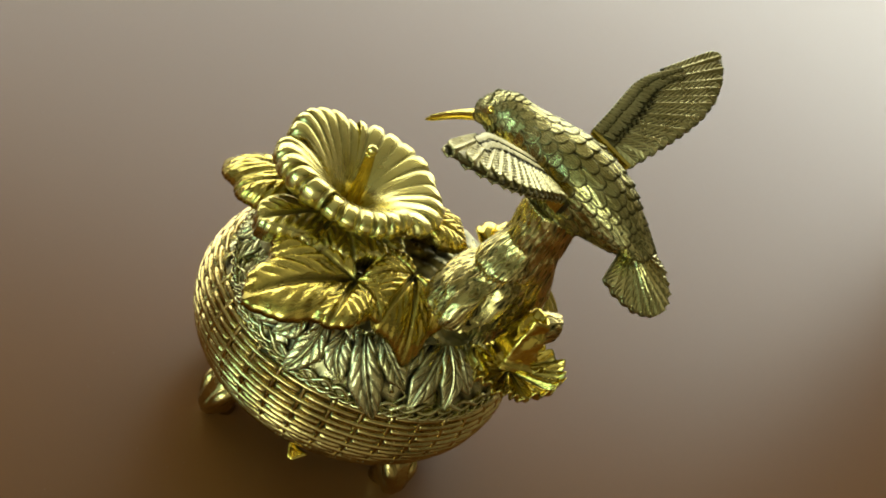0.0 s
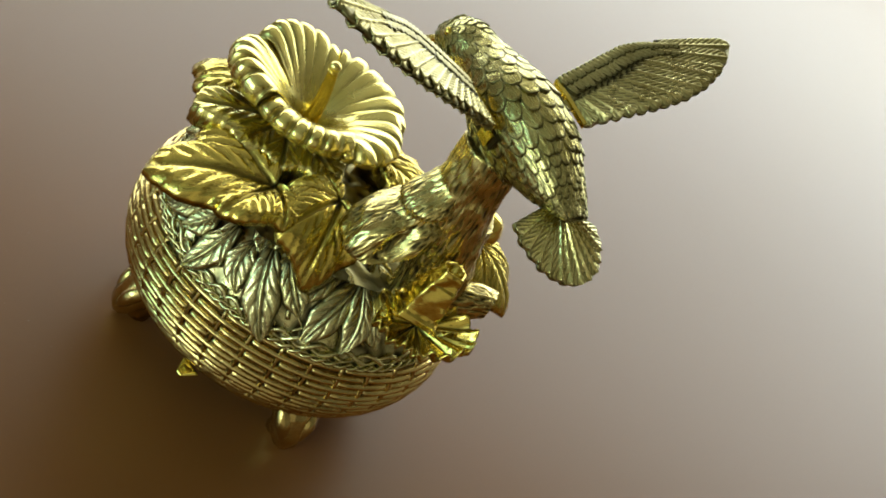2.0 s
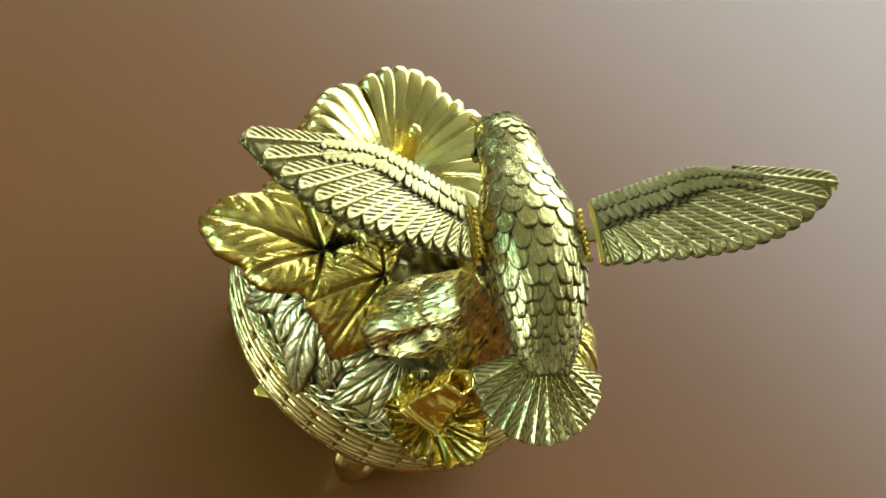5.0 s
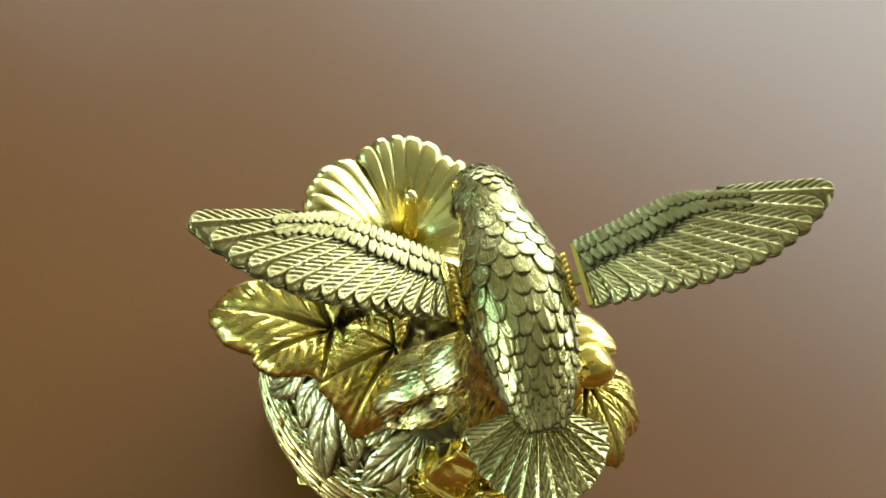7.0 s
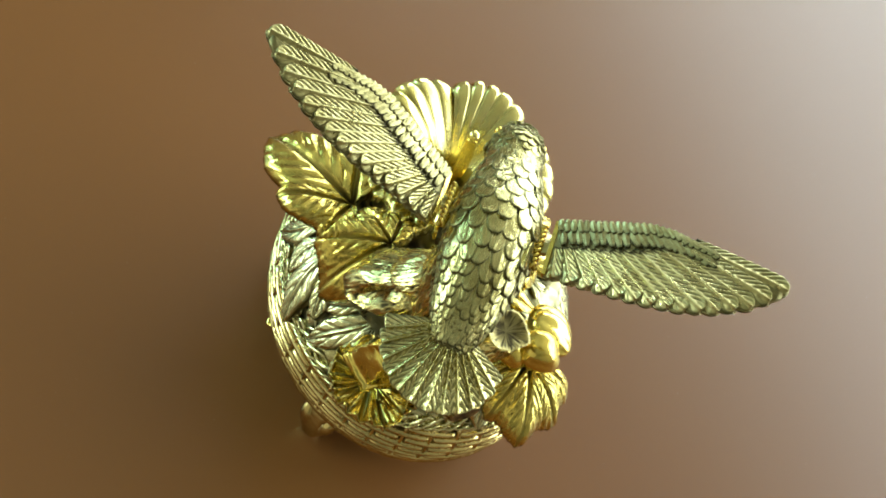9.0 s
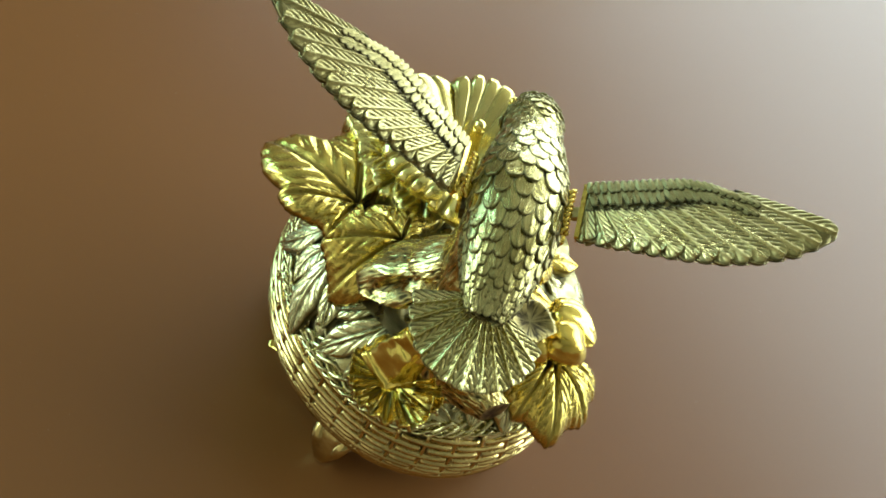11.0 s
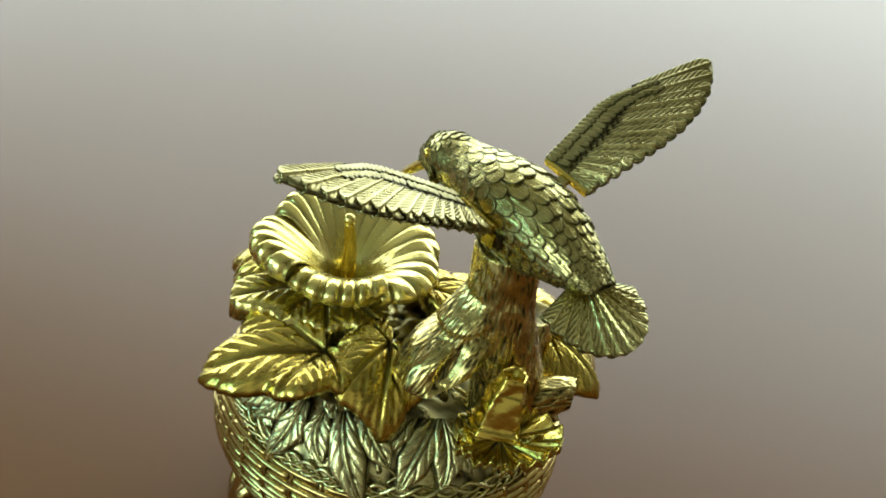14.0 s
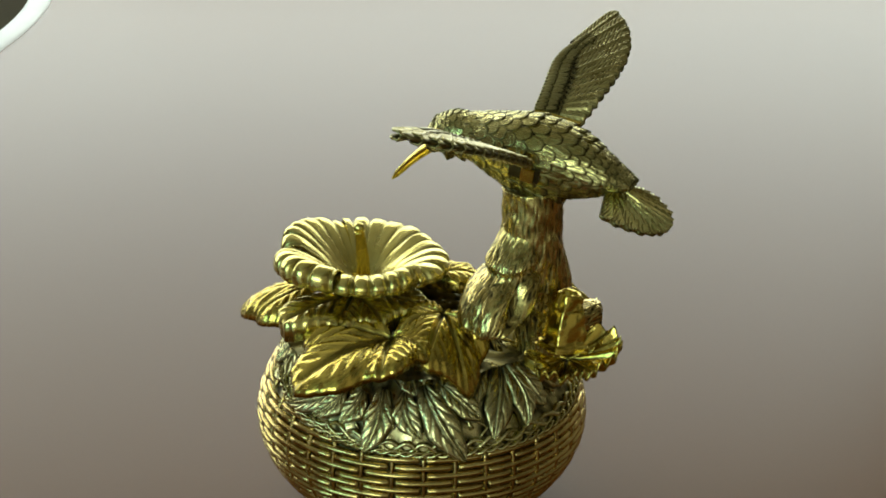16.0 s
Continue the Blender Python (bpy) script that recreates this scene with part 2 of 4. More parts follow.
for o in ("floor", "wall_south", "wall_west", "wall_east", "wall_north", "ceiling"):
    tagged(bpy.data.objects[o], kind="structure", category=o.split("_")[0])
tagged(bpy.data.objects["floor"], "dark floor under the table")
for o in ("wall_west", "wall_east", "wall_north"):
    tagged(bpy.data.objects[o], "plain beige painted wall of the room")
tagged(bpy.data.objects["wall_south"], "unseen cream wall that bounces light onto the box")
tagged(bpy.data.objects["ceiling"], "plain off-white painted ceiling")



def window(name, a0, a1, z0, z1, put, mullion):
    """A framed window in its wall; put lays (along, depth, height) into the room."""
    ob = tagged(new(name), "white framed window with daylight behind it", "window", kind="structure")
    for lo, hi in (((a0, 0.05, z0), (a1, 0.1, z0 + 0.05)), ((a0, 0.05, z1 - 0.05), (a1, 0.1, z1)), ((a0, 0.05, z0 + 0.05), (a0 + 0.05, 0.1, z1 - 0.05)),
                   ((a1 - 0.05, 0.05, z0 + 0.05), (a1, 0.1, z1 - 0.05)), ((mullion - 0.025, 0.05, z0 + 0.05), (mullion + 0.025, 0.1, z1 - 0.05))):
        v, f = box_piece(lo, hi)
        part("window_frame", [put(*p) for p in v], f, FRAME_WHITE, ob, smooth=False)
    for x0, x1 in ((a0 + 0.05, mullion - 0.025), (mullion + 0.025, a1 - 0.05)):
        v, f = box_piece((x0, 0.07, z0 + 0.05), (x1, 0.076, z1 - 0.05))
        part("pane", [put(*p) for p in v], f, GLASS, ob, smooth=False).visible_shadow = False


window("window_1", WX0, WX1, WZ0, WZ1, lambda a, d, z: (a, 2.0 + d, z), 0.8)
window("window_2", -1.95, -0.85, 0.2, 1.4, lambda a, d, z: (-2.08 - d, a, z), -1.4)
# unseen opening in the south wall, added for the back fill lamp
window("added_back_window", -1.88, -0.62, 0.15, 1.35, lambda a, d, z: (a, -2.08 - d, z), -1.25)
# unseen opening, added to hold the corner fill lamp
window("added_corner_window", 0.9, 1.94, 0.15, 1.45, lambda a, d, z: (-2.08 - d, a, z), 1.42)



def tiles():
    """Square floor tiles with open joints, dark with a pale one here and there."""
    v, f = box_piece((0.004, 0.004, 0.0), (0.246, 0.246, 0.008))
    shared = {}
    for pale, mat in ((0, DARK_TILE), (1, PALE_TILE)):
        me = bpy.data.meshes.new("tile")
        me.from_pydata(v, [], f)
        me.materials.append(mat)
        shared[pale] = me
    for i in range(17):
        for j in range(17):
            ob = new("tile", shared[1 if (i + j) % 3 == 0 else 0])
            ob.parent = bpy.data.objects["floor"]
            ob.location = (-2.12 + 0.25 * i, -2.12 + 0.25 * j, -0.7495)


tiles()

# ---- the table ----
table = tagged(new("table"), "reddish brown satin table with a white curved edging", "table")


def table_side(y):
    return -0.290 - 0.32 * (y - 0.92) ** 2


def table_parts():
    ys = np.linspace(-0.55, 1.75, 60)
    rows = np.array([[(table_side(y) + (0.95 - table_side(y)) * u, y, 0.0) for u in np.linspace(0, 1, 24)] for y in ys])
    v, f = shell(rows, (0, 0, 1), 0.03)
    part("tabletop", v, [q[::-1] for q in f], TABLE, table, smooth=False)
    # rounded white lip along the curved side
    prof = [(0.0, -0.031), (0.0, 0.0005), (-0.003, 0.0035), (-0.022, 0.0035), (-0.028, 0.001), (-0.031, -0.006), (-0.031, -0.026), (-0.026, -0.031)]
    lip = [(table_side(y) + a, y, b) for y in ys for a, b in prof]
    k = len(prof)
    part("edging", lip, quads(60, k, wrap_m=True) + [tuple(range(k)), tuple(range(59 * k, 60 * k))[::-1]], WHITE_EDGE, table, "rounded white edging")
    for x, y in ((-0.22, 0.55), (-0.22, 1.6), (0.85, -0.45), (0.85, 1.6)):
        v, f = tube([(x, y, -0.75), (x, y, -0.4), (x, y, -0.031)], [0.02, 0.024, 0.028], 20)
        part("leg", v, f, DARK_FLOOR, table)


table_parts()

# ---- the trinket box ----
box = tagged(new("trinket_box"), "gold-plated woven basket trinket box with flower, leaves and hummingbird", "trinket box")
AX, AY, AZ, ZC, YAW = 0.0548, 0.0487, 0.0392, 0.035, radians(-9)


def basket_point(az, z, lift=0.0):
    """A point of the basket's belly and its outward normal."""
    k = math.sqrt(max(1e-6, 1 - ((z - ZC) / AZ) ** 2))
    p = np.array([AX * k * math.cos(az), AY * k * math.sin(az), z - ZC])
    nrm = unit([p[0] / AX ** 2, p[1] / AY ** 2, p[2] / AZ ** 2])
    q = p + nrm * lift
    c, s = math.cos(YAW), math.sin(YAW)
    turn = lambda w: np.array([c * w[0] - s * w[1], s * w[0] + c * w[1], w[2]])
    return turn(q) + np.array([0, 0, ZC]), turn(nrm)


def revolved(z0, z1, n, m, lift):
    return [basket_point(2 * math.pi * j / m, z0 + (z1 - z0) * i / (n - 1), lift)[0] for i in range(n) for j in range(m)]


# a dark body that shows as dark gaps between the strands
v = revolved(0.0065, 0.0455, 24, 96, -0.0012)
body = part("basket_body", v, quads(24, 96, wrap_m=True) + [tuple(range(96))[::-1], tuple(range(23 * 96, 24 * 96))], DARK_METAL, box, "dark metal body behind the weave")
v, wash_shade = [], []
for zz in np.linspace(0.0456, 0.0690, 44):
    for az_ in np.linspace(0, 2 * math.pi, 300, endpoint=False):
        scratch = wob((math.cos(az_ + 9 * zz), math.sin(az_ + 9 * zz), 14 * zz), 16, 2.0)
        blot = wob((math.cos(az_), math.sin(az_), 20 * zz), 9, 5.0)
        v.append(basket_point(az_, zz, -0.0006 + 0.0006 * scratch)[0])
        wash_shade.append(0.38 - 1.6 * scratch + 0.3 * blot)
lid = part("lid", v, quads(44, 300, wrap_m=True) + [tuple(range(300))[::-1], tuple(range(43 * 300, 44 * 300))], GOLD_RELIEF, box, "domed lid with leaf relief", wash_shade=wash_shade)


def rim(az):
    """Height of the basket's rim, which climbs on the side of the flower."""
    d = (math.degrees(az) - 180 + 180) % 360 - 180
    e = (math.degrees(az) + 180) % 360 - 180
    return 0.0446 + 0.0106 * math.exp(-(d / 46) ** 2) + 0.0045 * math.exp(-(e / 28) ** 2)


def strand(az0, az1, phi, half):
    """One weaver of the basket: a bowed, flattened bar that dips at its two ends."""
    rows = []
    for s in (0.0, 0.02, 0.05, 0.2, 0.5, 0.8, 0.95, 0.98, 1.0):
        az = az0 + (az1 - az0) * s
        bow = min(1.0, 5.0 * math.sin(math.pi * s)) ** 0.5
        ring = []
        for a in (-1.0, -0.82, -0.4, 0.0, 0.4, 0.82, 1.0):
            z = ZC + AZ * math.sin(phi + half * a * (0.84 + 0.16 * bow))
            ring.append(basket_point(az, z, -0.0012 + (0.0007 + 0.0009 * bow) * (1 - abs(a) ** 3.2) + 0.0002 * math.sin(math.pi * s))[0])
        rows.append(ring)
    return shell(np.array(rows), basket_point((az0 + az1) / 2, ZC + AZ * math.sin(phi))[1], 0.0012)


def weave():
    rest, made, rng = Pool(), 0, random.Random(3)
    n_rows, n_seg = 21, 18
    low, pitch = math.asin((0.0085 - ZC) / AZ), 0.0645
    phis = [low + pitch * r for r in range(n_rows)]
    half = pitch * 0.47
    step = 2 * math.pi / n_seg
    for r, phi in enumerate(phis):
        for k in range(n_seg):
            a0 = (k + 0.5 * (r % 2)) * step + rng.uniform(-0.006, 0.006)
            if ZC + AZ * math.sin(phi + half) > rim(a0 + step / 2) + 0.0004:
                continue
            wash_shade = [(0.95 if i in (0, 8) else 0.4 if i in (1, 7) else 0.0) + (0.8 if j in (0, 6) else 0.15 if j in (1, 5) else 0.0) for i in range(9) for j in range(7)]
            v, f = strand(a0 + 0.012, a0 + step - 0.012, phi + rng.uniform(-0.003, 0.003), half * rng.uniform(0.94, 1.05))
            facing = math.sin((a0 + step / 2) + YAW)
            if facing < 0.55 and made < 300:
                part("strand", v, f, GOLD_WEAVE, body, wash_shade=wash_shade)
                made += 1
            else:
                rest.add(v, f, wash_shade)
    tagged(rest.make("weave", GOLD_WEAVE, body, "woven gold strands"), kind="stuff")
    for k in range(2 * n_seg):
        az = math.pi * k / n_seg
        top = math.asin((rim(az) - ZC) / AZ)
        v, f = tube([basket_point(az, ZC + AZ * math.sin(p), -0.0004)[0] for p in np.linspace(phis[0] - 0.03, top, 22)], 0.00062, 6)
        part("stake", v, f, GOLD_WEAVE, body)


def rope(lift, twist, r, name):
    """A two-ply twisted rim."""
    for ply in range(2):
        n = 720
        pts = []
        for i in range(n + 1):
            az = 2 * math.pi * i / n
            ph = az * twist + math.pi * ply
            p, nr = basket_point(az, rim(az) + lift + r * math.sin(ph), 0.0004 + r * 0.8 * math.cos(ph))
            pts.append(p)
        v, f = tube(pts, r * 0.85, 7, caps=False)
        part(name, v, f, GOLD_RELIEF, lid)


def foot(az):
    """A bulbous foot with a leaf curled over its toe."""
    c, s = math.cos(az), math.sin(az)
    x, y = 0.0420 * c, 0.0420 * s
    put = lambda w: np.array([x + c * w[0] - s * w[1], y + s * w[0] + c * w[1], w[2]])
    v, f = tube([put(p) for p in smooth_path([(-0.006, 0, 0.017), (-0.002, 0, 0.0125), (0.0015, 0, 0.007), (0.0038, 0, 0.0025), (0.0050, 0, 0.0008)], 18)],
                np.interp(np.linspace(0, 1, 18), [0, 0.3, 0.6, 0.85, 1], [0.0062, 0.0064, 0.0048, 0.0026, 0.0009]), 18, ripple=lambda t, a: 1 + 0.07 * math.cos(6 * a))
    f_ob = part("foot", v, f, GOLD_WEAVE, box, "gold curled leaf foot")
    for sg in (-1, 1):
        v, f = tube([put(p) for p in smooth_path([(-0.001, sg * 0.0045, 0.0155), (0.0028, sg * 0.0042, 0.012), (0.0045, sg * 0.0026, 0.007), (0.0052, sg * 0.0008, 0.003)], 12)],
                    np.interp(np.linspace(0, 1, 12), [0, 0.4, 1], [0.0022, 0.0027, 0.0007]), 10)
        part("foot_leaf", v, f, GOLD_WEAVE, f_ob)
    v, f = tube([put((-0.004, 0, 0.0)), put((-0.001, 0, 0.004)), put((0.001, 0, 0.010))], [0.0035, 0.0042, 0.005], 12)
    part("foot_core", v, f, GOLD_WEAVE, f_ob)


def clasp():
    """The bent tab under the front of the basket."""
    o, e, d = np.array([-0.0085, -0.0400, 0.0122]), unit([0.85, -0.5, 0]), unit([-0.42, -0.80, -0.42])
    rows = []
    for s in np.linspace(0, 1, 8):
        w = 0.0038 * (1 - 0.75 * s)
        rows.append([o + e * w * u + d * 0.0045 * s for u in np.linspace(-1, 1, 7)])
    v, f = shell(np.array(rows), unit(np.cross(e, d)), 0.0009)
    part("clasp", v, f, GOLD_BRIGHT, box, "bright gold thumb tab")


def relief_mesh(length, width, seed):
    """A veined leaf lying on the lid; x along its length, z outward."""
    top, wash_shade = [], []
    for s in np.linspace(0, 1, 30):
        w = width / 2 * math.sin(math.pi * min(1, s ** 0.85 * 0.97 + 0.015)) ** 0.8 * (1 + 0.05 * math.sin(10 * s + seed))
        row = []
        for u in np.linspace(-1, 1, 17):
            side = max(0.0, math.cos(2 * math.pi * (5.0 * s - 2.2 * abs(u) + 0.1 * seed))) ** 4 * min(1.0, 4 * abs(u))
            rib = math.exp(-(u / 0.10) ** 2)
            h = 0.0013 * (1 - u ** 4) - 0.0007 * rib - 0.0004 * side * (1 - u ** 4) + 0.0008 * math.sin(math.pi * s) + 0.0004 * abs(u)
            wash_shade.append(0.75 * rib + 0.6 * side * (1 - u ** 4) + 0.8 * max(0.0, abs(u) - 0.9) / 0.1)
            row.append((length * s, w * u + 0.0010 * math.sin(2.5 * s + seed), h - 0.0006 * s * s))
        top.append(row)
    return *shell(np.array(top), (0, 0, 1), 0.0026), wash_shade


def relief_leaf(a, b, width, lift, seed):
    """An almond leaf modelled on the dome from a to b, each (degrees, height)."""
    rows, wash_shade = [], []
    for s in np.linspace(0, 1, 56):
        bend = 2.2 * math.sin(math.pi * s) * math.sin(seed * 1.7)
        mid = [(radians(a[0] + (b[0] - a[0]) * q + bend), a[1] + (b[1] - a[1]) * q) for q in (s - 0.02, s, s + 0.02)]
        o, nr = basket_point(*mid[1], lift)
        way = unit(basket_point(*mid[2])[0] - basket_point(*mid[0])[0])
        side = np.cross(nr, way)
        w = 0.53 * width * math.sin(math.pi * min(1.0, 0.12 + 0.87 * s ** 1.12)) ** 0.85 * (1 + 0.07 * math.sin(15 * s + seed))
        row = []
        for u in np.linspace(-1, 1, 29):
            vein = max(0.0, math.cos(2 * math.pi * (4.5 * s - 1.6 * abs(u) + 0.13 * seed + 0.3 * (u > 0)))) ** 5 * min(1.0, 4 * abs(u)) * (1 - u ** 6)
            rib = math.exp(-(u / 0.07) ** 2)
            dip = math.exp(-((abs(u) - 0.17) / 0.07) ** 2)
            h = 0.0011 * (1 - u ** 8) + 0.0004 * rib - 0.0004 * dip - 0.0004 * vein + 0.0003 * abs(u) + 0.0004 * math.sin(math.pi * s)
            row.append(o + side * w * u + nr * (h - (w * u) ** 2 / 0.09))
            wash_shade.append(0.8 * dip + 0.6 * vein + max(0.0, abs(u) - 0.88) * 8 + max(0.0, 0.2 - s) * 3)
        rows.append(row)
    v, f = shell(np.array(rows), basket_point(radians((a[0] + b[0]) / 2), (a[1] + b[1]) / 2)[1], 0.0020)
    part("relief_leaf", v, f, GOLD_RELIEF, lid, wash_shade=wash_shade)


def relief():
    rng = random.Random(11)
    # leaflets of the sprays on the front: root (degrees, height), tip, width
    front = ((-90, 0.0615, -77, 0.0436, 0.0098), (-106, 0.0605, -109, 0.0455, 0.0086), (-97, 0.0605, -91, 0.0500, 0.0080), (-82, 0.0615, -70, 0.0532, 0.0074), (-114, 0.0595, -119, 0.0515, 0.0074), (-104, 0.0590, -100, 0.0520, 0.0052),
             (-121, 0.0585, -130, 0.0510, 0.0068), (-126, 0.0570, -143, 0.0508, 0.0076), (-51, 0.0650, -67, 0.0480, 0.0092), (-51, 0.0630, -54, 0.0490, 0.0080), (-46, 0.0620, -43, 0.0518, 0.0078), (-62, 0.0640, -74, 0.0556, 0.0066), (-40, 0.0620, -31, 0.0535, 0.0076))
    for k, (a0, z0, a1, z1, w) in enumerate(front):
        relief_leaf((a0, z0), (a1, z1), w, (0.0013, 0.0009, 0.0005)[k % 3], 1.3 * k)
    # sprays round the rest of the dome
    for n, az in enumerate((-166, 156, 118, 80, 42, 4)):
        for k, (d0, d1, drop, w) in enumerate(((0, 1, 0.0012, 0.0098), (-4, -12, 0.0036, 0.0086), (4, 13, 0.0034, 0.0086), (-6, -20, 0.0075, 0.0076), (6, 20, 0.0080, 0.0072))):
            z = rim(radians(az + d1)) + drop
            relief_leaf((az + d0, max(0.0635, z + 0.009)), (az + d1, z), w, (0.0013, 0.0009, 0.0005)[k % 3], n + 1.3 * k)
    # an upper ring of leaves, mostly under the flower and the big leaves
    for k in range(17):
        az = 360 * (k + rng.uniform(-0.2, 0.2)) / 17
        relief_leaf((az, 0.0682), (az + rng.uniform(-9, 9), 0.0590 + rng.uniform(-0.001, 0.001)), 0.0105, 0.0004, k * 0.7)
    # the looped vine above the rim
    for ply in range(2):
        pts = []
        for i in range(901):
            az = 2 * math.pi * i / 900
            pts.append(basket_point(az, rim(az) + 0.0026 + 0.0013 * math.sin(27 * az + 1.5 * math.sin(4 * az) + math.pi * ply) + 0.0004 * math.sin(5 * az), -0.0003 + 0.0004 * math.cos(32 * az + math.pi * ply) + 0.0007 * wob((math.cos(az), math.sin(az), ply), 4, 1))[0])
        v, f = tube(pts, 0.00078, 8, caps=False)
        part("tendril", v, f, GOLD_RELIEF, lid)
    for k in range(40):
        az, z = 2 * math.pi * (k + rng.uniform(-0.3, 0.3)) / 40, rng.uniform(0.0042, 0.0090)
        z += rim(az)
        sg = rng.choice((-1, 1))
        path = [basket_point(az + sg * 0.075 * t * math.cos(2.4 * t), z + 0.0024 * math.sin(2.6 * t), 0.0)[0] for t in np.linspace(0, 1.3, 9)]
        v, f = tube(path, np.linspace(0.0008, 0.0003, 9), 7)
        part("tendril", v, f, GOLD_RELIEF, lid)


weave()
rope(0.0007, 46, 0.0006, "rope_rim")
for deg in (213, 306, 33, 126):
    foot(radians(deg))
clasp()
relief()

# ---- leaves, flower and branch on the lid ----


def palmate(base, lobes, rise, droop, veins=6.5, amp=0.0010, thick=0.0016, seed=1, label="", rim=0.0016, pillow=0.0015, material=None, fan=0.0, point=0.42):
    """A lobed leaf spread from its stalk. lobes: (degrees, length, half-width in degrees, tip height)."""
    n_t, n_r = 190, 44
    base = np.asarray(base, float)
    lo = min(a - w for a, l, w, h in lobes)
    hi = max(a + w for a, l, w, h in lobes)
    top = np.zeros((n_r, n_t, 3))
    wash_shade = np.zeros((n_r, n_t))
    for j, deg in enumerate(np.linspace(lo, hi, n_t)):
        rs = [l * (1 - min(1.0, abs(deg - a) / w) ** 1.5) ** point for a, l, w, h in lobes]
        a, l, w, h = lobes[int(np.argmax(rs))]
        r = max((sum(x ** 9 for x in rs)) ** (1 / 9), 0.003) * (1 + 0.012 * math.sin(deg * 0.33 + seed) + 0.008 * math.sin(deg * 0.9 + 2 * seed))
        tip = sum(x ** 3 * q[3] for x, q in zip(rs, lobes)) / (sum(x ** 3 for x in rs) + 1e-12)
        off = (deg - a) / w
        for i, rho in enumerate(np.linspace(0.04, 1, n_r)):
            th = radians(deg)
            across = off * rho
            # side veins leave each midrib in a herring-bone, cut as fine grooves
            line = math.cos(2 * math.pi * (veins * rho - (veins + 0.4) * abs(across) + 0.13 * seed + 0.2 * (off > 0)))
            groove = max(0.0, line) ** 3 * min(1.0, 5 * abs(across)) + 1.5 * math.exp(-(across / 0.045) ** 2)
            fine = max(0.0, math.cos(2 * math.pi * (veins * 2.0 * rho - 2 * (veins + 0.4) * abs(across) + 0.26 * seed + 0.4 * (off > 0) + 0.5))) ** 3
            z = rise * math.sin(math.pi * min(1, rho * 0.85)) + tip * rho ** 1.6 - droop * max(0, rho - 0.55) ** 2 * 4
            z -= amp * min(1.0, (1.0 - rho) / 0.10) * (groove * (1 - 0.45 * rho) + 0.4 * fine * min(1.0, 4 * abs(across)))
            z += pillow * math.sin(math.pi * min(1.0, abs(off))) * rho ** 0.8
            z -= rim * max(0, rho - 0.88) ** 2 * 70
            p = base + np.array([r * rho * math.cos(th), r * rho * math.sin(th), z])
            ruff = math.cos(math.radians(deg) * 27 + 1.6 * math.sin(math.radians(deg) * 5 + 1) + 0.9 * rho + seed)
            p[2] += fan * ruff * rho ** 1.8 + 0.0005 * wob(p, 90, seed)
            top[i, j] = p
            ribs = max(0.0, -ruff) ** 2 * (fan > 0)
            wash_shade[i, j] = (0.75 * min(1.0, groove) + 0.75 * fine * min(1.0, 4 * abs(across)) + 0.8 * ribs) * (1 - 0.30 * rho) + 0.35 * max(0, 0.25 - rho) / 0.25
    v, f = shell(top, (0, 0, 1), thick)
    return part("leaf", v, [q[::-1] for q in f], material or GOLD_BRIGHT, box, label, wash_shade=wash_shade.ravel())


palmate((-0.0145, -0.0305, 0.0765), [(158, 0.0270, 50, 0.0005), (208, 0.0330, 42, -0.0048), (254, 0.0220, 46, 0.0004), (305, 0.0150, 48, 0.0)], 0.0025, 0.001, seed=1, label="bright gold lobed leaf with carved veins")
palmate((0.0020, -0.0250, 0.0808), [(281, 0.0188, 46, -0.0185), (246, 0.0202, 46, -0.0045), (325, 0.0150, 48, -0.0060), (195, 0.0150, 50, -0.0030), (140, 0.0140, 50, -0.0020)], 0.0015, 0.001, seed=2, point=0.5, label="bright gold leaf folded along its midrib")
palmate((-0.0340, 0.0060, 0.0780), [(146, 0.0285, 44, -0.011), (194, 0.0200, 50, -0.006), (100, 0.0190, 50, -0.006)], 0.001, 0.002, seed=3, label="bright gold pointed leaf behind the flower")
# pale gold puts the reflection along its thick edge into the colour of this leaf
palmate((-0.0230, -0.0060, 0.0805), [(215, 0.0275, 36, 0.0), (252, 0.0208, 36, -0.001), (290, 0.0198, 38, -0.001), (332, 0.0240, 42, 0.0)], 0.0005, 0.0010, seed=4, thick=0.0062, rim=0.0006, material=GOLD_PALE, label="gold leaf under the flower")

palmate((0.0020, 0.0060, 0.0790), [(-8, 0.0195, 50, 0.000), (38, 0.0215, 46, -0.003), (85, 0.0225, 46, -0.007)], 0.002, 0.002, seed=5, label="gold leaf behind the branch")
palmate((0.0420, 0.0080, 0.0725), [(-18, 0.0212, 34, -0.0100), (18, 0.0190, 32, -0.009), (52, 0.0175, 36, -0.007), (-52, 0.0175, 34, -0.008), (-84, 0.0150, 38, -0.006)], 0.002, 0.002, veins=8.0, amp=0.0008, seed=6, label="bright gold lobed leaf hanging over the rim")
palmate((0.0370, -0.0390, 0.0700), [(212, 0.0125, 46, -0.0015), (250, 0.0118, 46, -0.0015), (288, 0.0128, 46, 0.0), (322, 0.0142, 46, 0.0030), (352, 0.0160, 44, 0.0050), (30, 0.0140, 46, 0.002)], 0.0, 0.0, veins=2.0, amp=0.0003, fan=0.0013, seed=7, rim=-0.0009, label="ruffled bright gold leaf under the cut twig")


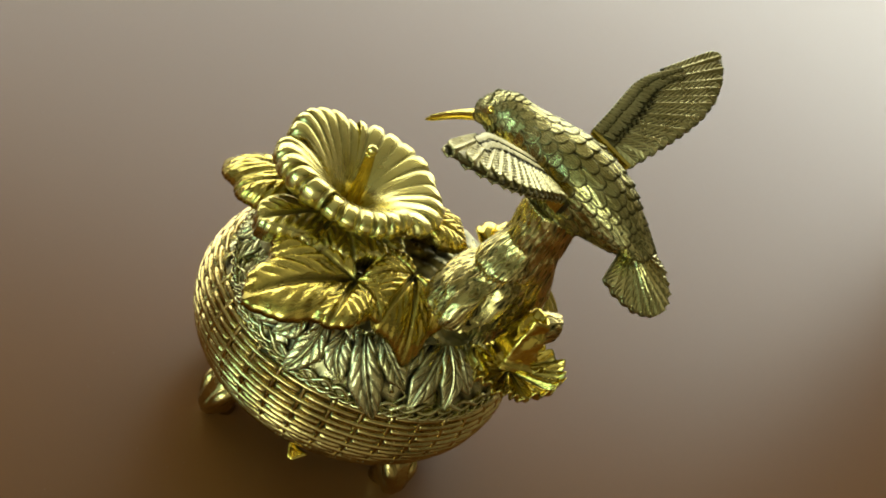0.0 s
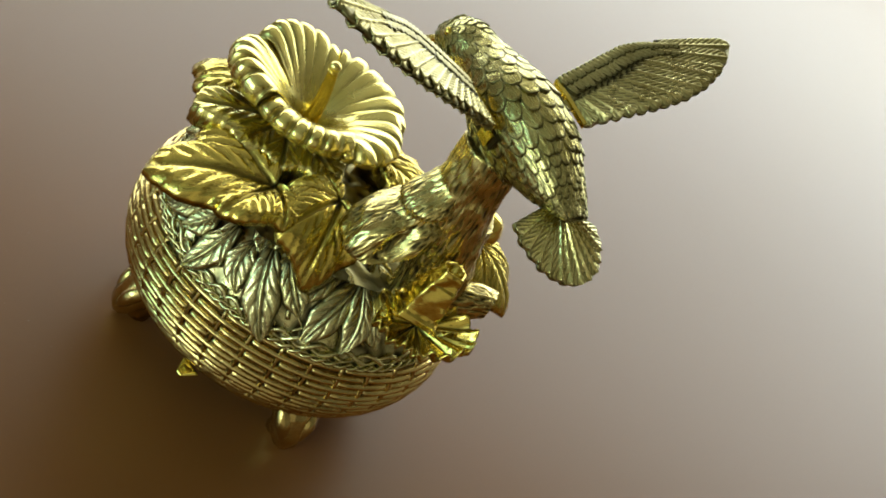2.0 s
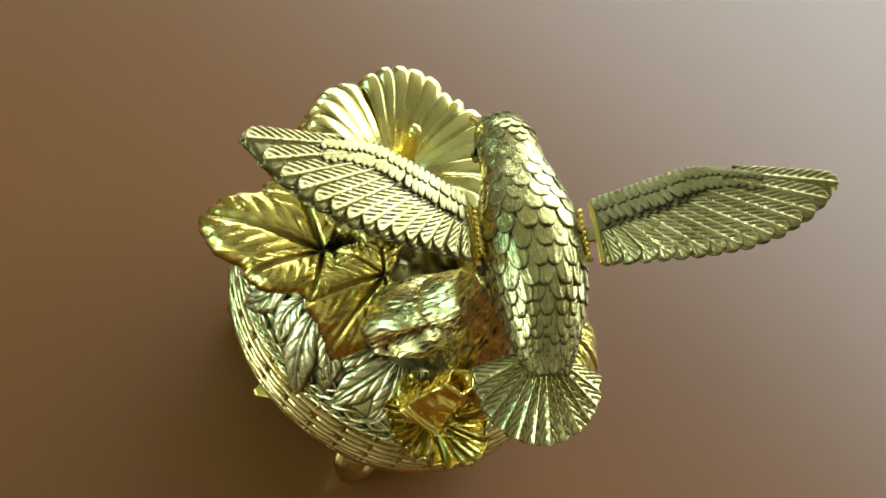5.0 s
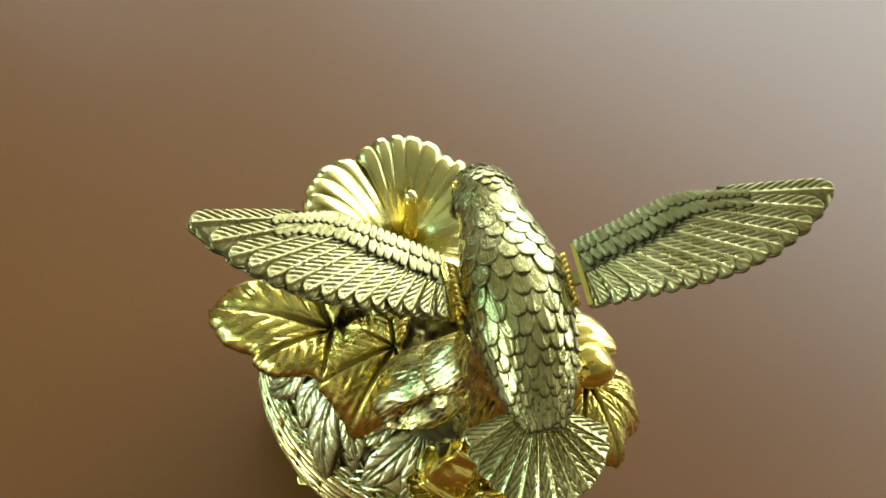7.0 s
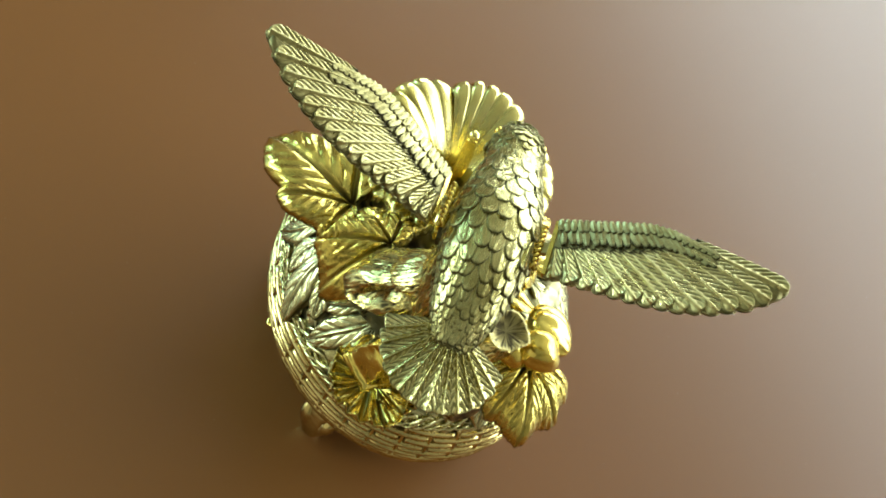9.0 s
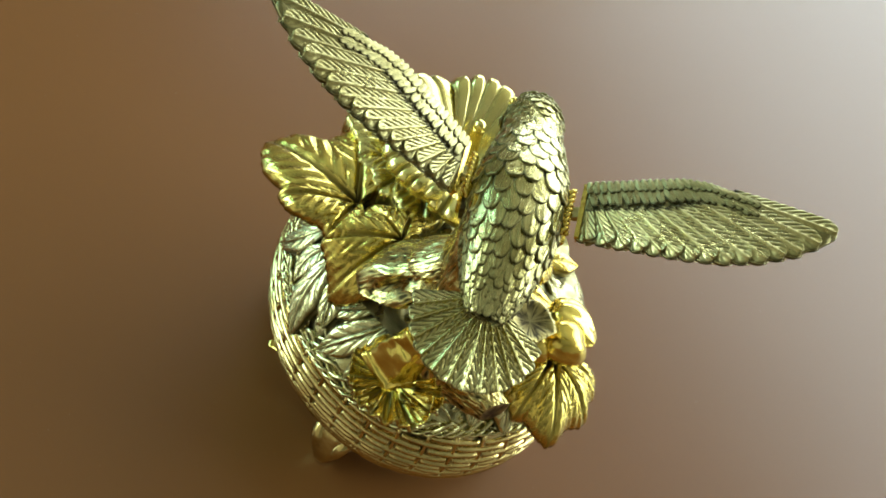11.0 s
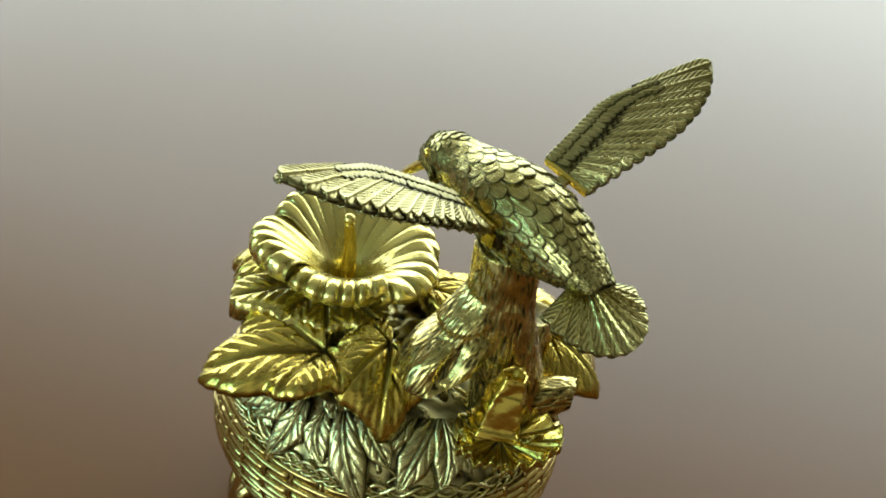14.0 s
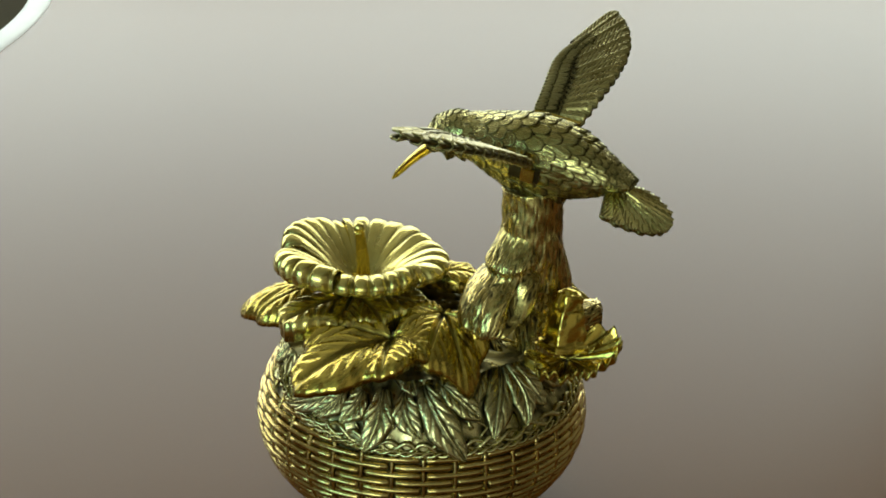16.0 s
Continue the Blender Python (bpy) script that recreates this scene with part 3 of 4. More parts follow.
def flower(name, centre, tilt, radius, flutes, label, spin=0.0, with_stamen=False):
    """A trumpet flower of five overlapping fluted petals with a curled rim."""
    holder = new(name)
    holder.parent = box
    tagged(holder, label)
    holder.matrix_world = pose(*centre, *tilt)
    prof = [(0.02, -0.62), (0.08, -0.605), (0.125, -0.54), (0.17, -0.44), (0.24, -0.335), (0.34, -0.24), (0.45, -0.15), (0.56, -0.08), (0.67, -0.02), (0.76, 0.015), (0.84, 0.022), (0.91, 0.005), (0.965, -0.04), (0.985, -0.09), (0.97, -0.135), (0.92, -0.165), (0.84, -0.18)]
    pr = smooth_path([(a, 0, b) for a, b in prof], 64)[:, (0, 2)]
    sizes, lifts = (1.07, 1.0, 1.02, 0.94, 0.98), (-0.04, 0.09, 0.04, -0.05, -0.08)
    for k in range(5):
        n_t = 90
        rows, wash_shade = [], []
        for i, (r, z) in enumerate(pr):
            row = []
            for j in range(n_t):
                u = j / (n_t - 1)
                th = 2 * math.pi * (k + 1.10 * u) / 5 + spin
                grow = min(1.0, max(0.0, (r - 0.30) / 0.55))
                fl = 1 - (1 - abs(math.cos(flutes / 2 * (th - spin) + 0.7 * math.sin(2 * th + k) + 0.45 * math.sin(5 * th)))) ** 2
                amp = 0.85 + 0.30 * math.sin(4.3 * th + 2.1 * k) + 0.22 * math.sin(9.7 * th + k)
                fl = 0.7 + (fl - 0.7) * amp
                lift = (fl - 0.7) * 0.048 * grow ** 1.4 + lifts[k] * grow * math.sin(math.pi * u)
                out = (fl - 0.8) * 0.06 * max(0.0, grow - 0.5) * 2
                edge = 0.09 * grow * (u - 0.5) + 0.045 * grow * math.sin(math.pi * u)
                full = 1 + (sizes[k] - 1) * grow
                rr = radius * r * full * (1 + out + grow * (0.11 * math.sin(math.pi * u) - 0.06))
                # antique wash between the flutes; the throat's shade is also put into the colour
                wash_shade.append(0.7 * max(0.0, 1 - fl) * min(1.0, 0.25 + grow) + 0.45 * max(0.0, 0.42 - r) / 0.42)
                row.append((rr * math.cos(th), rr * math.sin(th), radius * (z + (lift + edge) * (1.0 if i < 45 else max(0.3, 1.0 - (i - 45) * 0.06)))))
            rows.append(row)
        v, f = shell(np.array(rows), (0, 0, 1), 0.0007)
        part("petal", v, [q[::-1] for q in f], GOLD_PALE, holder, wash_shade=wash_shade)
    # throat and calyx
    v, f = tube([(0, 0, -0.62 * radius), (0, 0, -0.50 * radius), (0, 0, -0.42 * radius), (0, 0, -0.32 * radius)], [0.30 * radius, 0.36 * radius, 0.46 * radius, 0.60 * radius], 40, caps=False, ripple=lambda t, a: 1 + 0.05 * math.cos(10 * a))
    part("calyx", v, f, GOLD_BRIGHT, holder, "bright gold calyx")
    return holder


main_flower = flower("flower", (-0.0190, 0.0030, 0.0905), (-1, 2, 0), 0.0274, 27, "pale satin gold trumpet flower with fluted petals", 0.35)
v, f = tube(smooth_path([(0.0005, 0.0008, -0.0160), (0.0004, 0.0009, -0.006), (-0.0003, 0.0006, 0.0010), (-0.0011, 0.0000, 0.0066)], 40), np.interp(np.linspace(0, 1, 40), [0, 0.3, 1], [0.0024, 0.0022, 0.0015]), 20,
            ripple=lambda t, a: 1 + 0.04 * math.sin(90 * t))
part("stamen", v, f, GOLD_BRIGHT, main_flower, "yellow gold stamen")
v, f = tube([(-0.0012, -0.0001, 0.0078 + 0.0018 * math.sin(a)) for a in np.linspace(-1.45, 1.45, 12)], [0.0018 * math.cos(a) for a in np.linspace(-1.45, 1.45, 12)], 18)
part("stigma", v, f, GOLD_PALE, main_flower)




def bud(at, way, length, radius, label, fold=0.09, flat=1.0):
    """A swollen bud with spiral folds."""
    way = unit(way)
    n = 28
    path = [np.asarray(at) + way * length * (s - 0.5) for s in np.linspace(0, 1, n)]
    rad = [radius * math.sin(math.pi * (0.06 + 0.9 * s ** 0.85)) ** 0.65 for s in np.linspace(0, 1, n)]
    v, f = tube(path, rad, 40, ripple=lambda t, a: 1 + fold * abs(math.cos(2.5 * a + 2.2 * t)), squash=flat)
    part("bud", v, f, GOLD_BRIGHT, box, label)


bud((0.0335, 0.0190, 0.0735), (0.6, 0.7, -0.2), 0.0150, 0.0058, "opening gold flower petal with folds", 0.2, 0.6)
bud((0.0375, 0.0150, 0.0785), (0.75, 0.5, -0.2), 0.0145, 0.0054, "opening gold flower petal with folds", 0.2, 0.6)
bud((0.0418, 0.0092, 0.0778), (0.55, 0.5, -0.25), 0.0140, 0.0058, "smooth bright gold flower bud")
bud((0.0385, 0.0020, 0.0765), (0.8, 0.1, -0.4), 0.0125, 0.0046, "small bright gold flower bud")


def fibre(p, ax, seed):
    """Height of the bark at a point: stringy fibres along ax, with broken, blocky steps."""
    p = np.asarray(p)
    along = p @ ax
    q = p - ax * along
    thin = wob(q * 1.0 + ax * along * 0.16, 1700, seed)
    mid = wob(q + ax * along * 0.30, 520, seed + 3)
    step = wob(q + ax * along * 0.8, 170, seed + 7)
    return 0.00032 * thin + 0.0004 * (0.3 - abs(mid)) + 0.0009 * max(-0.3, min(0.3, 1.6 * step)), max(0.0, -thin - 0.08) * 2.2 + max(0.0, abs(mid) - 0.30) * 1.6


def bark_loft(name, rings, ax, seed, parent, label, seg=200, hollow=0.0, dent=0.0):
    """A barked limb through rings of (centre, e, g, radius, squareness); hollow sinks its broken end."""
    n = 110
    flat = np.array([np.concatenate([c, e, g, [r, k]]) for c, e, g, r, k in rings], float)
    flat = smooth_path(flat, n)
    verts, wash_shade = [], []
    for i, row in enumerate(flat):
        c, e, g, r, k = row[:3], row[3:6], row[6:9], row[9], row[10]
        for j in range(seg):
            a = 2 * math.pi * j / seg
            m = r / (abs(math.cos(a)) ** (2 + k) + abs(math.sin(a)) ** (2 + k)) ** (1 / (2 + k))
            m *= 1 - dent * math.exp(-((a - 1.15) / 0.45) ** 2) * math.exp(-((i / n - 0.74) / 0.20) ** 2) + 0.3 * dent * math.exp(-((a - 0.15) / 0.30) ** 2) * math.exp(-((i / n - 0.80) / 0.25) ** 2)
            d = math.cos(a) * e + math.sin(a) * g
            h, w = fibre(c + d * m, ax, seed)
            verts.append(c + d * (m + h))
            wash_shade.append(w)
    last = np.array(verts[-seg:])
    c = last.mean(axis=0)
    for q, sink in ((0.90, 0.1), (0.72, 0.55), (0.4, 0.9), (0.05, 1.0)):
        for p in last:
            h, w = fibre(p * 1.0 + (c - p) * (1 - q), unit([0.3, 0.5, 0.8]), seed + 9)
            verts.append(c + (p - c) * q + np.array([0.12, 0.3, 1.0]) * hollow * sink + np.array([0, 0, h * q * 0.35]))
            # the broken end gets darker the deeper it sinks
            wash_shade.append(0.35 + 0.5 * sink + w)
    rows_n = n + 4
    faces = quads(rows_n, seg, wrap_m=True) + [tuple(range(seg))[::-1], tuple(range((rows_n - 1) * seg, rows_n * seg))]
    return part(name, verts, faces, GOLD_BARK, parent, label, wash_shade=wash_shade)


X_, Y_, Z_ = np.array([1.0, 0, 0]), np.array([0, 1.0, 0]), np.array([0, 0, 1.0])
trunk = bark_loft("trunk", [((0.0350, -0.0205, 0.0640), X_, Y_, 0.0098, 0.2), ((0.0345, -0.0215, 0.0780), X_, Y_, 0.0095, 0.2), ((0.0316, -0.0240, 0.0900), X_, Y_, 0.0093, 0.1), ((0.0285, -0.0250, 0.1040), X_, Y_, 0.0087, 0), ((0.0280, -0.0245, 0.1190), X_, Y_, 0.0085, 0)],
                  np.array([0.0, 0.0, 1.0]), 3.0, box, "gold tree stump with stringy bark")
# the big broken stub: a flare that leaves the stump under the bird and ends in a slanting break
e_end, g_end = unit([-0.0073, -0.0071, -0.0052]), unit([0.0102, -0.0050, 0.0032])
g_end = unit(g_end - e_end * (g_end @ e_end))
e_top, g_top = unit([-0.7, -0.7, -0.1]), unit([0.7, -0.7, 0.0])
mix = lambda a, b, t: unit(np.asarray(a) * (1 - t) + np.asarray(b) * t)
bark_loft("branch_stub", [((0.0268, -0.0248, 0.1130), e_top, g_top, 0.0060, 0), ((0.0252, -0.0257, 0.1060), mix(e_top, e_end, 0.15), mix(g_top, g_end, 0.15), 0.0068, 0.3), ((0.0226, -0.0282, 0.1000), mix(e_top, e_end, 0.35), mix(g_top, g_end, 0.35), 0.0082, 0.8),
                          ((0.0212, -0.0286, 0.0966), mix(e_top, e_end, 0.5), mix(g_top, g_end, 0.5), 0.0068, 0.3), ((0.0185, -0.0304, 0.0922), mix(e_top, e_end, 0.75), mix(g_top, g_end, 0.75), 0.0104, 0.8),
                          ((0.0168, -0.0320, 0.0868), e_end, g_end, 0.0114, 1.1), ((0.0166, -0.0325, 0.0840), e_end, g_end, 0.0106, 1.2)],
          unit([-0.42, -0.28, -0.86]), 5.0, trunk, "broken gold branch stub with stringy bark", 240, 0.006, 0.55)
bark_loft("branch_stub", [((0.0350, -0.0120, 0.0760), X_, Y_, 0.0075, 0.2), ((0.0358, -0.0075, 0.0815), X_, Y_, 0.0066, 0.6), ((0.0366, -0.0030, 0.0865), X_, Y_, 0.0060, 1.0)],
          unit([0.2, 0.5, 0.8]), 8.0, trunk, "short gold branch stub with stringy bark", 120, -0.001)

bark_loft("root", [((0.0380, -0.0235, 0.0690), Y_, Z_, 0.0062, 0.3), ((0.0450, -0.0210, 0.0715), Y_, Z_, 0.0056, 0.5), ((0.0500, -0.0190, 0.0728), Y_, Z_, 0.0048, 0.6), ((0.0535, -0.0175, 0.0732), Y_, Z_, 0.0040, 0.8)],
          unit([0.9, 0.3, 0.2]), 11.0, trunk, "short gold root with stringy bark", 120, -0.001)


def cut_twig():
    """A hollow twig end with five flat sides that leans over the ruffled leaf."""
    a, b = np.array([0.0345, -0.0398, 0.0745]), np.array([0.0366, -0.0378, 0.0905])
    ax = unit(b - a)
    e = unit(np.cross(ax, (0, 0, 1)))
    g = np.cross(ax, e)
    spots = [(0.0, 0.0088), (0.10, 0.0084), (0.14, 0.0074), (0.45, 0.0066), (0.72, 0.0055), (0.76, 0.0050), (1.0, 0.0043), (1.03, 0.0040), (1.0, 0.0031), (0.8, 0.0026), (0.5, 0.0018)]
    at = np.concatenate([np.linspace(k, k + 1, 5)[:-1] for k in range(6)] + [[6, 7, 8, 9, 10]])
    spots = [(float(np.interp(k, range(11), [q[0] for q in spots])), float(np.interp(k, range(11), [q[1] for q in spots]))) for k in at]
    corners = [(0.15, 1.0), (1.30, 0.94), (2.35, 1.05), (3.75, 0.92), (5.05, 1.02)]
    ring = []
    for k in range(5):
        (t0, r0), (t1, r1) = corners[k], corners[(k + 1) % 5]
        t1 = t1 + (2 * math.pi if k == 4 else 0)
        p0, p1 = np.array([r0 * math.cos(t0), r0 * math.sin(t0)]), np.array([r1 * math.cos(t1), r1 * math.sin(t1)])
        ring += [p0 + (p1 - p0) * q for q in (0.03, 0.10, 0.24, 0.37, 0.5, 0.63, 0.76, 0.90, 0.97)]
    verts = []
    for s, r in spots:
        for x, y in ring:
            p = a + (b - a) * s + r * (x * e + y * g)
            verts.append(p + (x * e + y * g) * (0.0009 * wob(p, 420, 2) + 0.0005 * wob(p, 1100, 5)))
    n, m = len(spots), len(ring)
    part("cut_twig", verts, quads(n, m, wrap_m=True) + [tuple(range(m))[::-1], tuple(range((n - 1) * m, n * m))], GOLD_BRIGHT, box, "bright gold hollow twig end")


cut_twig()
# the rough ground under the leaves
v, wash_shade = [], []
for rr in np.linspace(0.02, 1, 26):
    for t in np.linspace(0, 2 * math.pi, 120, endpoint=False):
        p = np.array([rr * 0.043 * math.cos(t) - 0.002, rr * 0.038 * math.sin(t), 0.0655 + 0.0055 * (1 - rr ** 2.4)])
        g = wob(p, 330, 4.0)
        p[2] += 0.0016 * g
        v.append(p)
        wash_shade.append(0.55 - 0.8 * g)
part("mound", v, quads(26, 120, wrap_m=True) + [tuple(range(120))], GOLD_RELIEF, lid, "dull gold ground between the leaves", wash_shade=wash_shade)
# small leaves that fill the gaps round the branch
filler = random.Random(21)
for px_, py_, turn_ in ((0.024, -0.036, -40), (0.006, -0.030, -120), (0.018, 0.010, 60), (0.012, 0.022, 80), (-0.004, 0.028, 100), (-0.022, 0.032, 110)):
    lv, lf, lw = relief_mesh(0.0125, 0.0075, filler.randrange(4))
    m = pose(px_, py_, 0.0705, filler.uniform(-12, 12), filler.uniform(8, 26), turn_)
    part("small_leaf", [m @ Vector(q) for q in lv], lf, GOLD_BRIGHT, box, "small bright gold leaf", wash_shade=lw)

# ---- the hummingbird ----
SPINE = np.array([(0.0012, -0.0052, 0.1262), (0.0035, -0.0070, 0.1298), (0.0068, -0.0090, 0.1318), (0.0120, -0.0125, 0.1325), (0.0190, -0.0175, 0.1325), (0.0265, -0.0230, 0.1318), (0.0345, -0.0288, 0.1298), (0.0420, -0.0345, 0.1272), (0.0470, -0.0382, 0.1256), (0.0508, -0.0411, 0.1246)])
WIDE = (0.0020, 0.0052, 0.0067, 0.0070, 0.0090, 0.0107, 0.0102, 0.0085, 0.0066, 0.0044)
TOPR = (0.0016, 0.0046, 0.0063, 0.0060, 0.0070, 0.0086, 0.0086, 0.0062, 0.0040, 0.0020)
LOWR = (0.0020, 0.0052, 0.0066, 0.0078, 0.0118, 0.0150, 0.0140, 0.0088, 0.0044, 0.0014)
OUT = np.array([0.62, 0.78, 0.0]) / math.hypot(0.62, 0.78)


BIRD = smooth_path(np.column_stack([SPINE, WIDE, TOPR, LOWR]), 240)


def bird_surface(s, a):
    """A point on the bird's skin: s from beak to rump, a from the back round by the right side."""
    x = min(max(s, 0.0), 1.0) * 239
    i = min(int(x), 238)
    q = BIRD[i] + (BIRD[i + 1] - BIRD[i]) * (x - i)
    t = unit(BIRD[min(i + 4, 239), :3] - BIRD[max(i - 4, 0), :3])
    side = unit(OUT - t * (OUT @ t))
    up = np.cross(side, t)
    up = up if up[2] > 0 else -up
    return q[:3] + side * q[3] * math.sin(a) + up * (q[4] if math.cos(a) > 0 else q[5]) * math.cos(a)


def bird_normal(s, a):
    e = 1e-3
    s0, s1 = max(0, s - e), min(1, s + e)
    ds = bird_surface(s1, a) - bird_surface(s0, a)
    da = bird_surface(s, a + e) - bird_surface(s, a - e)
    n = unit(np.cross(ds, da))
    c = (bird_surface(s, 0) + bird_surface(s, math.pi)) / 2
    return n if n @ (bird_surface(s, a) - c) > 0 else -n


def plate(length, width, dome, ridge=0.0, barbs=0.0, n=10, m=9, blunt=0.9):
    """A small feather: x along it, z up, with fine streaks along the barbs and a thin dark outline."""
    top, wash_shade = [], []
    for s in np.linspace(0, 1, n):
        w = width / 2 * (min(1.0, 0.55 + 1.2 * s) if s < 0.5 else math.sqrt(max(0.0, 1 - ((s - 0.5) / 0.5) ** 2 * blunt)))
        row = []
        for u in np.linspace(-1, 1, m):
            streak = math.cos(2 * math.pi * 3.1 * u * (1.25 - 0.35 * s)) * min(1.0, 1.6 * s)
            row.append((length * (s - 0.25), w * u, dome * (1 - u ** 4) * (0.5 + 0.5 * s) + ridge * math.exp(-(u / 0.2) ** 2) + barbs * streak))
            wash_shade.append(min(1.0, max(0.0, abs(u) - 0.76) * 3.2 + max(0.0, s - 0.86) * 6.0 + 0.5 * max(0.0, 0.30 - s) + (0.42 * max(0.0, -streak) if barbs else 0.0)))
        top.append(row)
    return *shell(np.array(top), (0, 0, 1), 0.0004), wash_shade


def bird():
    n_s, n_a = 72, 56
    v = [bird_surface(0.001 + 0.998 * i / (n_s - 1), 2 * math.pi * j / n_a) for i in range(n_s) for j in range(n_a)]
    # skin of dark patina, seen as lines between the feathers
    ob = part("hummingbird", v, quads(n_s, n_a, wrap_m=True) + [tuple(range(n_a))[::-1], tuple(range((n_s - 1) * n_a, n_s * n_a))], DARK_METAL, box, "antique gold hummingbird with scale-like feathers")
    rng = random.Random(5)
    rest, made = Pool(), 0
    s, row = 0.045, 0
    while s < 0.95:
        size = float(np.interp(s, [0, 0.12, 0.25, 0.42, 0.65, 0.85, 1], [0.0015, 0.0021, 0.0031, 0.0047, 0.0041, 0.0027, 0.0022]))
        long = size * float(np.interp(s, [0, 0.50, 0.66, 1], [1.25, 1.2, 2.3, 2.4]))
        ring = np.array([bird_surface(s, a) for a in np.linspace(0, 2 * math.pi, 60)])
        around = np.linalg.norm(np.diff(ring, axis=0), axis=1)
        count = max(6, int(around.sum() / (size * 0.95)))
        cum = np.concatenate([[0], np.cumsum(around)]) / around.sum()
        for k in range(count):
            a = float(np.interp(((k + 0.5 * (row % 2)) / count + rng.uniform(-0.008, 0.008)) % 1.0, cum, np.linspace(0, 2 * math.pi, 60)))
            o, nr = bird_surface(s, a), bird_normal(s, a)
            back = bird_surface(min(1, s + 0.02), a) - o
            back = unit(back - nr * (back @ nr))
            back = unit(back + nr * float(np.interp(s, [0, 0.6, 0.85], [0.05, 0.035, -0.005])))
            back = unit(back + np.cross(nr, back) * rng.uniform(-0.16, 0.16) + nr * rng.uniform(-0.02, 0.03))
            side = unit(np.cross(nr, back))
            up = np.cross(back, side)
            pv, pf, pw = plate(long, size * 1.06 * rng.uniform(0.94, 1.06), size * rng.uniform(0.035, 0.06), size * (0.05 if s > 0.6 else 0.012), size * 0.022, 12, 15)
            pv = o + nr * 0.00005 + pv @ np.array([back, side, up])
            if math.cos(a) > 0.15 and s > 0.2 and made < 300:
                part("feather", pv, pf, GOLD_ANTIQUE, ob, wash_shade=pw)
                made += 1
            else:
                rest.add(pv, pf, pw)
        s += size * float(np.interp(s, [0, 0.4, 0.7], [0.56, 0.50, 0.55])) / 0.0640
        row += 1
    tagged(rest.make("plumage", GOLD_ANTIQUE, ob, "overlapping antique gold feathers"), kind="stuff")
    # bill
    a, b = np.array([0.0028, -0.0072, 0.1284]), np.array([-0.0088, 0.0066, 0.1130])
    path = [a + (b - a) * t + np.array([0, 0, 0.0009 * math.sin(math.pi * t)]) for t in np.linspace(0, 1, 26)]
    v, f = tube(path, np.interp(np.linspace(0, 1, 26), [0, 0.3, 0.9, 1], [0.0019, 0.0017, 0.0011, 0.0004]), 18, ripple=lambda t, q: 1 + 0.05 * math.cos(2 * q))
    part("beak", v, f, GOLD_BRIGHT, ob, "smooth yellow gold beak")
    for sg in (-1, 1):
        c = bird_surface(0.19, sg * 1.25)
        nr = bird_normal(0.19, sg * 1.25)
        v, f = tube([c + nr * (0.0011 * math.sin(q)) for q in np.linspace(-1.4, 1.4, 9)], [0.0012 * math.cos(q) for q in np.linspace(-1.4, 1.4, 9)], 14)
        part("eye", v, f, GOLD_BRIGHT, ob)
    # hinge slots under the wings: a dark block for the slot's shade, with a bright bar in it
    for sg in (-1, 1):
        s0, a0 = 0.60, sg * 1.84
        o, nr = bird_surface(s0, a0), bird_normal(s0, a0)
        o = o + nr * 0.0006
        back = unit(bird_surface(s0 + 0.03, a0) - bird_surface(s0 - 0.03, a0))
        e2 = np.cross(nr, back)
        frame_of = np.array([back, e2, nr])
        v, f = box_piece((-0.0044, -0.0021, -0.003), (0.0044, 0.0021, 0.0008))
        slot = part("hinge_slot_shade", o + np.array(v) @ frame_of, f, DARK_METAL, ob, "dark block as the hinge slot's shade", smooth=False)
        v, f = box_piece((-0.0006, -0.0020, -0.003), (0.0032, 0.0020, 0.0018))
        part("hinge_bar", o + np.array(v) @ frame_of, f, GOLD_BRIGHT, slot, "bright gold bar", smooth=False)
    # tail fan
    hub = np.array([0.0462, -0.0378, 0.1236])
    d = unit([0.725, -0.485, -0.490])
    nrm = unit(np.cross(OUT, d))
    nrm = nrm if nrm[2] > 0 else -nrm
    fan = []
    for s in np.linspace(0.1, 0.985, 14):
        fan.append([])
        for q in np.linspace(-1.05, 1.05, 61):
            ang = q * radians(59) - radians(4)
            fan[-1].append(hub + (math.cos(ang) * d + math.sin(ang) * OUT) * s * (0.0208 - 0.0042 * abs(q) ** 2) + nrm * (0.0002 - 0.0016 * q * q * s))
    v, f = shell(np.array(fan), nrm, 0.0011)
    part("tail_base", v, f, GOLD_ANTIQUE, ob, wash_shade=[0.6] * (14 * 61))
    for k in range(12):
        q = (k - 5.5) / 5.5
        ang = q * radians(59) - radians(4)
        way = math.cos(ang) * d + math.sin(ang) * OUT
        length = 0.0208 - 0.0042 * abs(q) ** 2
        side = np.cross(nrm, way)
        top, wash_shade = [], []
        for s in np.concatenate([np.linspace(0.08, 0.90, 38), 1 - np.linspace(0.3, 0, 14) ** 2]):
            wash_shade += [1.1 * max(0.0, math.cos(2 * math.pi * (8.5 * s - 2.6 * abs(u)))) ** 3 * (1 - math.exp(-(u / 0.2) ** 2)) + max(0.0, abs(u) - 0.65) * 2 for u in np.linspace(-1, 1, 33)]
            w = 0.0004 + 0.0029 * s ** 0.9 * (max(0.0, 1 - ((s - 0.91) / 0.09) ** 3 * 0.97) ** (1 / 3) if s > 0.91 else 1)
